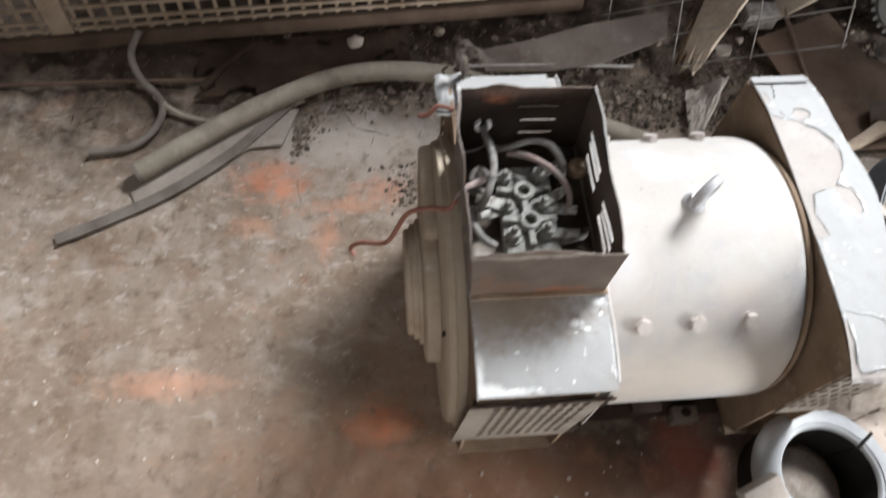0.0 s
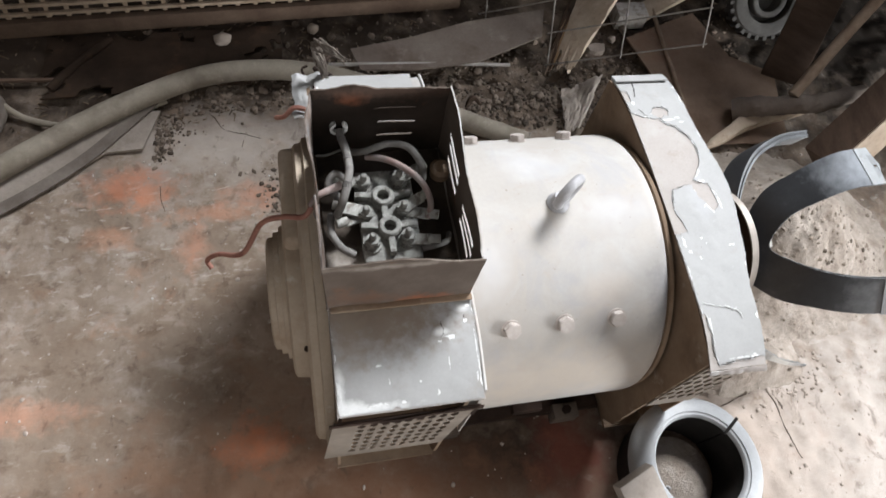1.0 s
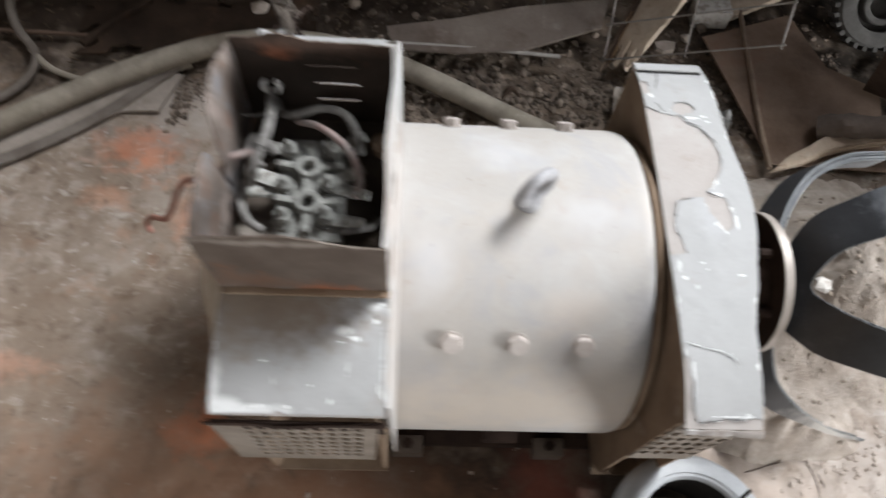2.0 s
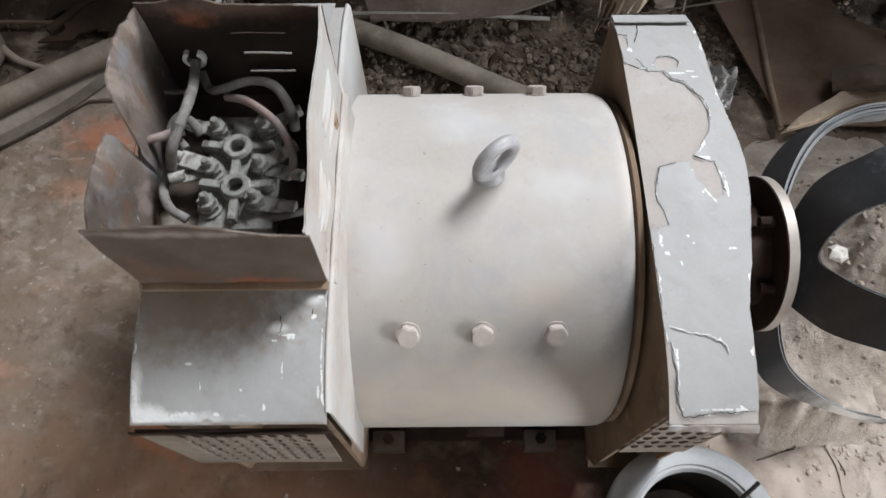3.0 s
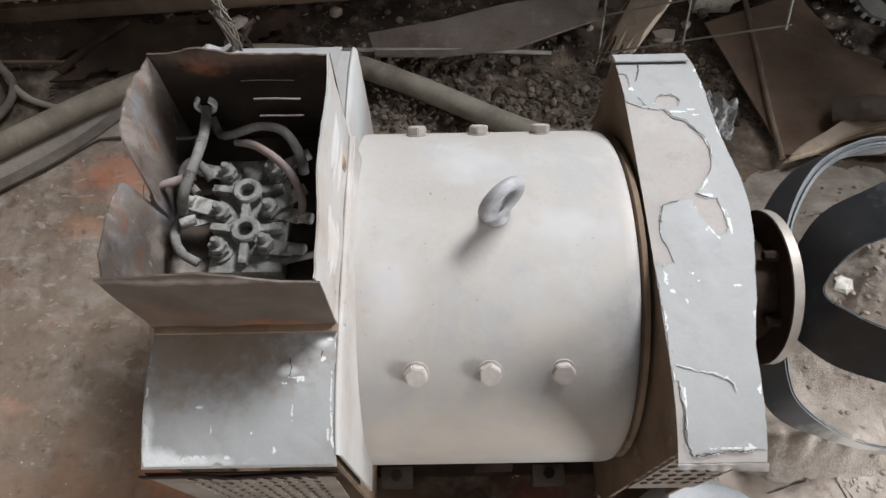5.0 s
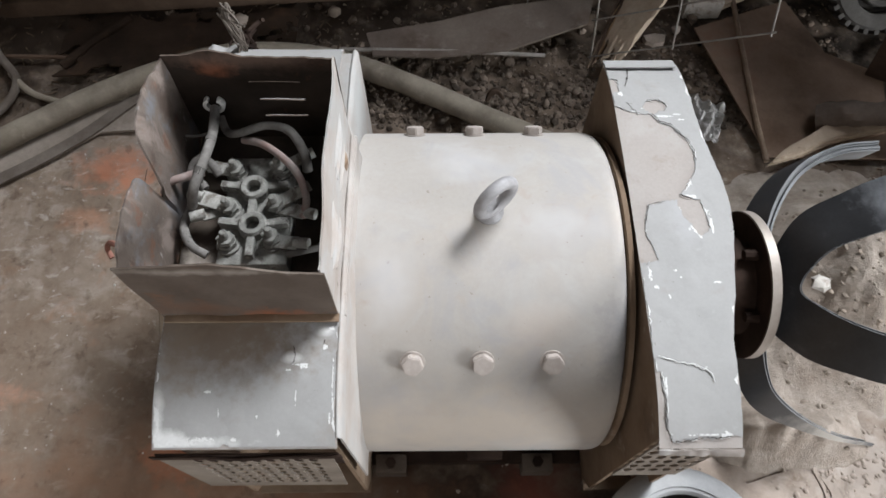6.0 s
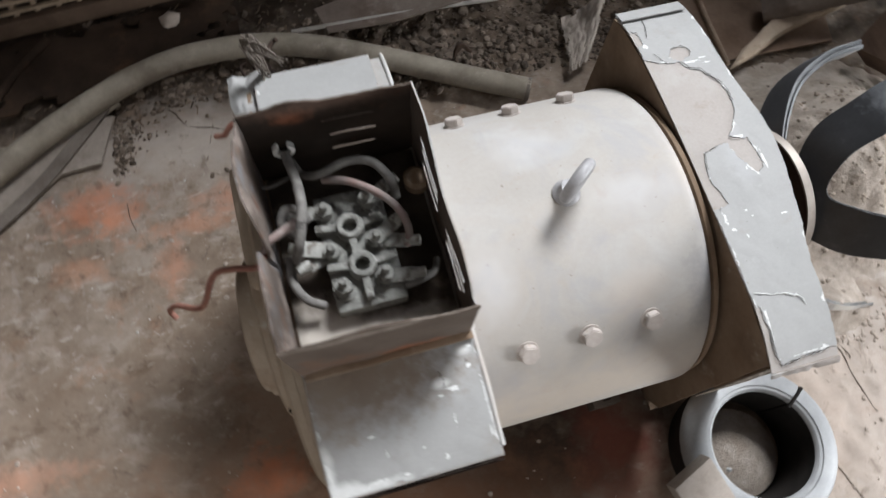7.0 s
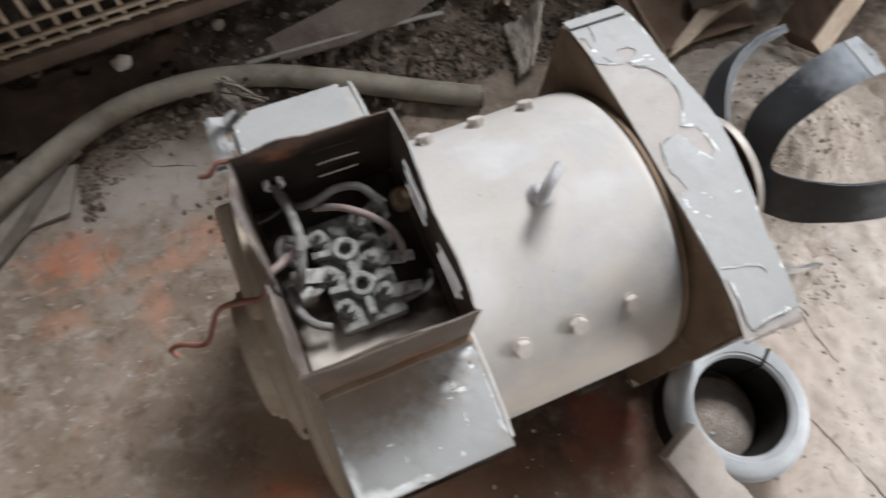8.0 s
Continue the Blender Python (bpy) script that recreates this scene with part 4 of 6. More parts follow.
def joint(u, v):
    """The upright end plate of the housing with a bead along its top, down to the barrel."""
    y = -0.292 + 0.572 * v
    z0 = min(arch(y, 0.572), 0.60)
    zb = AX + math.sqrt(max(0.0, RB * RB - y * y)) - 0.004 if abs(y) < RB else AX - 0.02
    k = noise.noise(Vector((v * 9, u * 2, 8)))
    back = -0.008 * min(1.0, max(0.0, (y - 0.10) / 0.02))
    if u < 0.4:
        w = u / 0.4
        return (-0.1745 + back + 0.0075 * w, y, z0 + 0.0035 + 0.0028 * math.sin(math.pi * w) - 0.007 * w * w + 0.0008 * k)
    w = (u - 0.4) / 0.6
    return (-0.167 + back + 0.004 * w + 0.0012 * k, y, (z0 - 0.0035) * (1 - w) + zb * w)


part("joint_flange", sheet(joint, 20, 130, 0.003), streaked_flange, motor, "worn pinkish end plate with flaking paint beside the barrel")

part("corner_strip", sheet(lambda u, v: (-0.2005 + 0.018 * u, 0.1085 + 0.165 * v, arch(0.1085 + 0.172 * v, 0.572) + 0.0035), 4, 30, 0.002), streaked_flange, motor, "worn painted strip behind the terminal box")
part("foot_fold", box(-0.182, -0.166, -0.154, 0.107, 0.556, 0.5695, 0.001), streaked_flange, motor)
# stepped end casting, bearing cap and shaft
part("end_plate", lathe([(-0.412, 0.10), (-0.412, 0.262), (-0.407, 0.270), (-0.396, 0.272), (-0.394, 0.280), (-0.379, 0.281), (-0.379, 0.10)], AXIS, 96), casting_tan, motor, "round stepped end plate, tan with dust")
part("bearing_housing", lathe([(-0.440, 0.06), (-0.440, 0.150), (-0.436, 0.157), (-0.413, 0.160), (-0.413, 0.06)], AXIS, 64), casting_tan, motor)
part("bearing_cap", lathe([(-0.472, 0.0), (-0.472, 0.098), (-0.469, 0.103), (-0.460, 0.104), (-0.459, 0.112), (-0.449, 0.113), (-0.448, 0.122), (-0.441, 0.123), (-0.441, 0.0)], AXIS, 64), casting_tan, motor)
part("casting_lug", box(-0.437, -0.400, 0.005, 0.195, 0.30, 0.475, 0.016, segs=4), casting_tan, motor, "raised lug on the end casting")
part("lug_screw", lathe([(0, 0), (0, 0.0045), (0.005, 0.0045), (0.005, 0)], Matrix.Translation((-0.4135, -0.172, 0.455)) @ Matrix.Rotation(-math.pi / 2, 4, "Y"), 12), rust_dark, motor)

# hex bolts and the lifting eye
def hex_bolt():
    bm = bmesh.new()
    bmesh.ops.create_cone(bm, cap_ends=True, segments=6, radius1=0.0148, radius2=0.0148, depth=0.012, matrix=Matrix.Translation((0, 0, 0.0075)))
    bmesh.ops.bevel(bm, geom=list(bm.edges), offset=0.0014, segments=2, affect="EDGES")
    lathe([(0.0, 0.0), (0.0, 0.0165), (0.0022, 0.0165), (0.0022, 0.0)], Matrix.Rotation(-math.pi / 2, 4, "Y"), 24, bm)
    return finish(bm, "bolt", bolt_steel)


bolt_mesh = hex_bolt()
for side, turn in ((-1, 0.3), (1, 0.1)):
    for k, bx in enumerate((-0.091, 0.0, 0.091)):
        w = side * math.asin(0.182 / RB)
        m = AXIS @ Matrix.Rotation(-w, 4, "X") @ Matrix.Translation((bx, 0, RB - 0.001)) @ Matrix.Rotation(turn + k * 0.7, 4, "Z")
        part("bolt", bolt_mesh, None, motor, m=m)

eye = lathe([(0.0, 0.0), (0.0, 0.019), (0.005, 0.0195), (0.010, 0.014), (0.016, 0.012), (0.024, 0.011), (0.024, 0.0)], Matrix.Translation((0.011, 0, AX + RB - 0.002)) @ Matrix.Rotation(-math.pi / 2, 4, "Y"), 24)
ring_m = Matrix.Translation((0.017, -0.003, AX + RB + 0.040)) @ Matrix.Rotation(radians(38), 4, "Z") @ Matrix.Rotation(radians(2), 4, "X")
_n, _k = 36, 12
_grid = [[eye.verts.new(ring_m @ Vector(((0.0265 + 0.0085 * math.cos(2 * math.pi * b / _k)) * math.cos(2 * math.pi * a / _n), 0.0085 * math.sin(2 * math.pi * b / _k), (0.0265 + 0.0085 * math.cos(2 * math.pi * b / _k)) * math.sin(2 * math.pi * a / _n)))) for b in range(_k)] for a in range(_n)]
for a in range(_n):
    for b in range(_k):
        eye.faces.new((_grid[a][b], _grid[(a + 1) % _n][b], _grid[(a + 1) % _n][(b + 1) % _k], _grid[a][(b + 1) % _k]))
part("lifting_eye", eye, eye_steel, motor, "grey forged lifting eye bolt on top of the barrel")

# shaft and coupling flange
DX = Matrix.Translation((0.040, 0, 0.303))
part("shaft", lathe([(0.23, 0.0), (0.23, 0.048), (0.418, 0.048), (0.418, 0.0)], DX, 32), rust_dark, motor)
coupling = part("coupling_flange", lathe([(0.305, 0.048), (0.305, 0.080), (0.390, 0.082), (0.393, 0.1195), (0.395, 0.121), (0.409, 0.121), (0.412, 0.117), (0.412, 0.03)], DX, 72), [rust_dark, machined], motor, "dark rusty coupling flange with a dusty rim")
for f in coupling.data.polygons:
    c = f.center
    if math.hypot(c.y, c.z - 0.303) > 0.1205 and c.x > 0.4355:
        f.material_index = 1
coupling_bolt = finish(lathe([(-0.018, 0.0), (-0.018, 0.008), (0.002, 0.009), (0.002, 0.0)], Matrix(), 8), "coupling_bolt", rust_dark)
for k in range(6):
    w = math.pi * 2 * k / 6 + 0.07
    part("coupling_bolt", coupling_bolt, None, motor, m=DX @ Matrix.Translation((0.388, 0.095 * math.sin(w), 0.095 * math.cos(w))))

# feet under the barrel; castings and clamp are near-black to stand for shade
for y0, y1 in ((-0.235, -0.15), (0.15, 0.235)):
    foot = box(-0.20, 0.26, y0, y1, 0.006, 0.030, 0.004)
    for xw in (-0.12, 0.02, 0.14):
        box(xw, xw + 0.02, y0 + 0.035, y1 - 0.005, 0.028, 0.09, 0.002, bm=foot)
    part("foot", foot, rust_dark, motor, "foot casting, coloured dark for the shade below the barrel")
for fx in (0.122, -0.145):
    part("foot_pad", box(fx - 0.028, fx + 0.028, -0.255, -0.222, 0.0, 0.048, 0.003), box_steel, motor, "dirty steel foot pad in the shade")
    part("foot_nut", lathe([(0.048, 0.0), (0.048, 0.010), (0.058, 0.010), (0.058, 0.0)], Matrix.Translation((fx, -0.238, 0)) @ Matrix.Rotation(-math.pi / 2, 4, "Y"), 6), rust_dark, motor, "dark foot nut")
part("foot_clamp", box(-0.01, 0.055, -0.240, -0.200, 0.075, 0.100, 0.005), rust_dark, motor, "clamp on the foot, coloured dark for the shade")

# ---- terminal box ----
TX0, TX1, TY0, TY1, TZ0 = -0.378, -0.176, -0.155, 0.108, 0.568


def rim_back(u):
    return 0.722 + 0.010 * math.exp(-((u - 0.28) / 0.12) ** 2) - 0.006 * u + 0.002 * noise.noise(Vector((u * 14, 0, 1)))


def wall_sheet(name, a, b, rim, label, slots=(), lean=None, nu=60, nv=44, mats=box_steel):
    a, b = Vector(a), Vector(b)

    def f(u, v):
        p = a.lerp(b, u)
        h = rim(u)
        if slots:
            z = TZ0 - 0.006 + (0.682 - TZ0 + 0.006) * v / 0.84 if v < 0.84 else 0.682 + (h - 0.682) * (v - 0.84) / 0.16
        else:
            z = TZ0 - 0.006 + (h - TZ0 + 0.006) * v
        w = noise.noise(Vector((u * 4, v * 3, a.x * 9))) * 0.0022
        off = lean(u, v) if lean else Vector((0, 0, 0))
        nrm = Vector((-(b - a).y, (b - a).x, 0)).normalized()
        return Vector((p.x, p.y, z)) + nrm * w + off

    def keep(u, v):
        z = TZ0 - 0.006 + (0.682 - TZ0 + 0.006) * v / 0.84
        return not any(u0 < u < u1 and z0 < z < z1 for u0, u1, z0, z1 in slots)
    ob = part(name, sheet(f, nu, nv, 0.0022, keep), mats, term, label)
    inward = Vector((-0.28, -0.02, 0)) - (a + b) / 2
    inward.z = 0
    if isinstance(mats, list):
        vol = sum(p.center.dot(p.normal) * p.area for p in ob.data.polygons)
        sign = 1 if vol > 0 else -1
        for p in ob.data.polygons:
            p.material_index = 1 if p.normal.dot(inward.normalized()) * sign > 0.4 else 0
    return ob


def rim_right(u):
    return 0.720 - 0.022 * u ** 2 - 0.006 * math.exp(-((u - 0.97) / 0.03) ** 2) + 0.002 * noise.noise(Vector((u * 15, 4, 0)))


def lean_right(u, v):
    return 0.0014 * math.sin(u * 9) * v - 0.003 * v


def hood(u, z, out):
    """A point on the outer face of the dented right wall, pushed out."""
    v = 0.84 * (z - TZ0 + 0.006) / (0.682 - TZ0 + 0.006)
    x = TX1 + lean_right(u, v) + 0.0022 * noise.noise(Vector((u * 4, v * 3, TX1 * 9)))
    return (x + 0.0012 + out, TY1 + (TY0 - TY1) * u, z)


term = part("terminal_box", box(TX0 + 0.004, TX1 - 0.004, TY0 + 0.004, TY1 - 0.004, TZ0, TZ0 + 0.004), inner_floor, motor, "open dented sheet-steel terminal box with a torn rim")
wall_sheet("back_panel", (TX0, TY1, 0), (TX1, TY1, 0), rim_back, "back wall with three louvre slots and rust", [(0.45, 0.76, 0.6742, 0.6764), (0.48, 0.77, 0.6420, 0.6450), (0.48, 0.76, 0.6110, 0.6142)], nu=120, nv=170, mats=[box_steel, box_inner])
wall_sheet("right_panel", (TX1, TY1, 0), (TX1, TY0, 0), rim_right, "side wall with louvre slots, worn paint",
           [(0.16, 0.44, 0.6565, 0.666), (0.18, 0.46, 0.6405, 0.650), (0.20, 0.46, 0.6145, 0.624), (0.60, 0.86, 0.6445, 0.654), (0.62, 0.88, 0.6265, 0.636), (0.60, 0.84, 0.6065, 0.616)], nu=90, nv=130,
           lean=lambda u, v: Vector((lean_right(u, v), 0, 0)), mats=[streaked_flange, box_steel])
for u0, u1, z1 in ((0.16, 0.44, 0.666), (0.18, 0.46, 0.650), (0.20, 0.46, 0.624), (0.60, 0.86, 0.654), (0.62, 0.88, 0.636), (0.60, 0.84, 0.616)):
    part("louvre_hood", sheet(lambda s, w: hood(u0 - 0.01 + (u1 - u0 + 0.02) * s, z1 + 0.006 - 0.0075 * w, 0.0045 * w * w * math.sin(math.pi * min(0.98, max(0.02, s))) ** 0.4), 14, 4, 0.001), streaked_flange, term)
wall_sheet("front_panel", (TX1 + 0.001, TY0, 0), (TX0, TY0, 0), lambda u: 0.692 + 0.016 * min(1, u * 2.2) + 0.007 * math.exp(-((u - 0.6) / 0.25) ** 2) - 0.014 * max(0, u - 0.8) + 0.002 * noise.noise(Vector((u * 12, 7, 0))), "plain front wall, brown with dirt",
           lean=lambda u, v: Vector((0.012 * (u - 0.4) * v * -1.0 * (1 if u > 0.6 else 0.4), -0.002 * v, 0)), mats=[box_steel, box_flange])


def torn_rim(u):
    """Height of the torn left wall; u runs from the front to the back."""
    notch = 0.075 * math.exp(-((u - 0.50) / 0.045) ** 2)
    front = 0.700 - 0.03 * max(0, 0.1 - u) * 10 * 0.4 + 0.010 * math.sin(u * 7)
    back = 0.717 + 0.006 * math.sin((u - 0.5) * 6)
    return (front if u < 0.5 else back) - notch + 0.004 * noise.noise(Vector((u * 20, 2, 2)))


wall_sheet("left_panel", (TX0, TY0, 0), (TX0, TY1, 0), torn_rim, "torn and bent side wall with worn paint", nu=90,
           lean=lambda u, v: Vector(((-0.006 * v * v if u < 0.5 else -0.010 * v * v * math.sin((u - 0.5) * 6.28)) + 0.004 * noise.noise(Vector((u * 6, v * 2, 9))) * v, 0, 0)), mats=flap_paint)
part("bottom_fold", box(TX0 + 0.002, TX1 + 0.003, TY0 - 0.011, TY0 - 0.001, 0.5755, 0.5795, 0.001), shield_paint, term, "worn fold along the foot of the front wall")

# terminal block with bosses, ribs, studs and lugs
BX, BY = -0.281, -0.026
part("terminal_plinth", box(BX - 0.040, BX + 0.045, BY - 0.075, BY + 0.078, TZ0 + 0.004, 0.597, 0.004), dusty, term, "dust-covered terminal block base")
for k, hy in enumerate((0.0, -0.052)):
    hx = -0.284 + 0.004 * k
    boss = lathe([(0.586, 0.0), (0.586, 0.009), (0.611, 0.009), (0.612, 0.0105), (0.612, 0.015), (0.609, 0.0175), (0.586, 0.018)], Matrix.Translation((hx, hy, 0)) @ Matrix.Rotation(-math.pi / 2, 4, "Y"), 28)
    part("terminal_boss", boss, dusty, term, "round boss with a screw hole")
    for w in (0.12, math.pi - 0.15, math.pi * 1.5):
        rib = box(0.014, 0.042, -0.0046, 0.0046, 0.590, 0.6085, 0.0016, Matrix.Translation((hx, hy, 0)) @ Matrix.Rotation(w, 4, "Z"))
        part("barrier_rib", rib, dusty, term)


def stud_mesh():
    bm = lathe([(0.0, 0.0), (0.0, 0.014), (0.006, 0.014), (0.006, 0.0)], Matrix.Rotation(-math.pi / 2, 4, "Y"), 20)
    for z, r in ((0.010, 0.0115), (0.018, 0.0105)):
        bmesh.ops.create_cone(bm, cap_ends=True, segments=6, radius1=r, radius2=r, depth=0.0065, matrix=Matrix.Translation((0, 0, z)) @ Matrix.Rotation(z * 40, 4, "Z"))
    lathe([(0.0, 0.0), (0.0, 0.005), (0.030, 0.0052), (0.033, 0.0035), (0.033, 0.0)], Matrix.Rotation(-math.pi / 2, 4, "Y"), 14, bm)
    return finish(bm, "stud", dusty)


stud = stud_mesh()
STUDS = [(-0.310, 0.026), (-0.312, -0.026), (-0.308, -0.076), (-0.256, 0.030), (-0.256, -0.022), (-0.256, -0.072)]
for k, (sx, sy) in enumerate(STUDS):
    part("terminal_stud", stud, None, term, m=Matrix.Translation((sx, sy, 0.594)) @ Matrix.Rotation(radians(6 * math.sin(k * 2.1)), 4, "X") @ Matrix.Rotation(k, 4, "Z"))


def lug(x, y, z, ang, length=0.034, wide=0.0085):
    bm = box(0.004, length, -wide, wide, 0, 0.0035, 0.001)
    lathe([(length - 0.004, 0.0), (length - 0.004, 0.0068), (length + 0.014, 0.0068), (length + 0.014, 0.0)], Matrix.Translation((0, 0, 0.003)), 12, bm)
    part("cable_lug", bm, dusty_lug, term, "flat dusty cable lug", m=Matrix.Translation((x, y, z)) @ Matrix.Rotation(radians(ang), 4, "Z") @ Matrix.Rotation(radians(-8), 4, "Y"))


lug(-0.310, 0.026, 0.603, 172)
lug(-0.312, -0.026, 0.606, 165, 0.036, 0.010)
lug(-0.312, -0.026, 0.598, 200)
lug(-0.256, 0.030, 0.602, 25)
lug(-0.256, -0.022, 0.602, 28)
lug(-0.256, -0.022, 0.596, -18, 0.04, 0.009)
lug(-0.256, -0.072, 0.600, -10)


def cable(name, pts, r, m_, label, rough=0.05):
    part(name, tube(pts, r, 12, 8, rough=rough), m_, term, label)


cable("grey_lead", [(-0.339, 0.102, 0.636), (-0.337, 0.088, 0.636), (-0.332, 0.052, 0.645), (-0.333, 0.014, 0.652), (-0.344, -0.020, 0.641), (-0.354, -0.030, 0.612)], 0.0060, cable_grey, "grey lead hanging from the grommet")
for a, b in (((-0.3320, 0.046, 0.6465), (-0.3319, 0.039, 0.6482)), ((-0.3365, 0.001, 0.6500), (-0.3395, -0.007, 0.6475))):
    part("tape_band", tube([a, b], 0.0066, 12, 1), cable_dark, term, "dark tape wound round the lead")
cable("taped_lead", [(-0.335, 0.098, 0.622), (-0.326, 0.080, 0.614), (-0.305, 0.066, 0.630), (-0.270, 0.070, 0.640), (-0.240, 0.062, 0.640), (-0.222, 0.038, 0.628), (-0.220, 0.026, 0.606)], lambda t: 0.0052 + 0.003 * max(0, t - 0.55), cable_dark, "dark taped lead bent over the block")
cable("pink_lead", [(-0.302, 0.064, 0.618), (-0.276, 0.050, 0.630), (-0.248, 0.028, 0.634), (-0.226, 0.004, 0.630), (-0.216, -0.022, 0.616), (-0.222, -0.040, 0.602)], 0.0048, cable_pink, "dusty pinkish lead")
cable("loop_lead", [(-0.345, 0.000, 0.604), (-0.362, 0.020, 0.612), (-0.352, 0.036, 0.618), (-0.338, 0.030, 0.612), (-0.330, 0.020, 0.604)], 0.006, cable_grey, "looped grey lead")
cable("low_lead", [(-0.362, -0.018, 0.594), (-0.364, -0.052, 0.600), (-0.352, -0.076, 0.600), (-0.334, -0.086, 0.592)], 0.0055, cable_grey, "grey lead curling round the block")
cable("thin_lead", [(-0.376, 0.070, 0.62), (-0.36, 0.072, 0.617), (-0.338, 0.078, 0.62)], 0.002, cable_dark, "thin dark wire")
cable("stray_lead", [(-0.236, -0.088, 0.598), (-0.214, -0.086, 0.604), (-0.198, -0.078, 0.598), (-0.19, -0.06, 0.585)], 0.0045, cable_dark, "dark lead at the corner")
part("grommet", lathe([(-0.004, 0.009), (-0.004, 0.0135), (0.003, 0.0135), (0.003, 0.009)], Matrix.Translation((-0.3390, 0.1055, 0.6385)) @ Matrix.Rotation(math.pi / 2, 4, "Z"), 24, close=True, start=0.5, sweep=5.2), white_flake, term, "pale split cable grommet")
part("rusty_knob", lathe([(0, 0), (0, 0.016), (0.016, 0.017), (0.020, 0.012), (0.020, 0)], Matrix.Translation((-0.188, 0.045, 0.588)) @ Matrix.Rotation(-math.pi / 2, 4, "Y"), 16), shield_paint, term)
cable("red_tail", [(-0.345, 0.016, 0.620), (-0.362, 0.006, 0.624), (-0.378, -0.004, 0.628), (-0.392, -0.012, 0.615)], lambda t: 0.0065 - 0.003 * t, cable_pink, "pink cable end poking through the torn wall")
part("red_wire", tube([(-0.388, -0.012, 0.612), (-0.402, -0.020, 0.598), (-0.430, -0.010, 0.585), (-0.465, 0.004, 0.545), (-0.500, -0.010, 0.480), (-0.545, 0.020, 0.425), (-0.568, 0.030, 0.387), (-0.562, 0.018, 0.378)], 0.0042, 10), wire_red, term, "bent reddish wire sticking out of the box")
part("short_wire", tube([(-0.372, 0.20, 0.56), (-0.40, 0.205, 0.565), (-0.418, 0.20, 0.55), (-0.432, 0.21, 0.535)], 0.004, 8), wire_red, motor, "short reddish wire end")

# rag of dark wire and web hanging at the cover's corner
rag = bmesh.new()
_r = random.Random(3)
for k in range(9):
    p0 = Vector((-0.360 + _r.uniform(-0.015, 0.015), 0.275 + _r.uniform(-0.02, 0.02), 0.545 + _r.uniform(-0.01, 0.01)))
    pts = [p0]
    for j in range(4):
        pts.append(pts[-1] + Vector((_r.uniform(-0.012, 0.014), _r.uniform(-0.006, 0.022), _r.uniform(-0.014, 0.008))))
    tube(pts, _r.uniform(0.002, 0.0045), 6, 4, rag)
tagged(part("wire_tangle", rag, rust_dark, motor, "dark tangle of wire and dust at the corner"), kind="stuff")
web = bmesh.new()
for k in range(15):
    pts = [Vector(p) + Vector((_r.uniform(-1, 1), _r.uniform(-1, 1), _r.uniform(-1, 1))) * 0.008 for p in ((-0.345, 0.276, 0.552), (-0.352, 0.284, 0.580), (-0.358, 0.290, 0.612), (-0.352, 0.276, 0.632), (-0.335, 0.250, 0.645), (-0.315, 0.222, 0.655))]
    tube(pts[: 4 + k % 3], _r.uniform(0.0006, 0.0018), 5, 5, web, rough=0.9, seed=k)
tagged(part("frayed_string", web, strip_mat, motor, "dusty frayed string standing up at the corner"), kind="stuff")

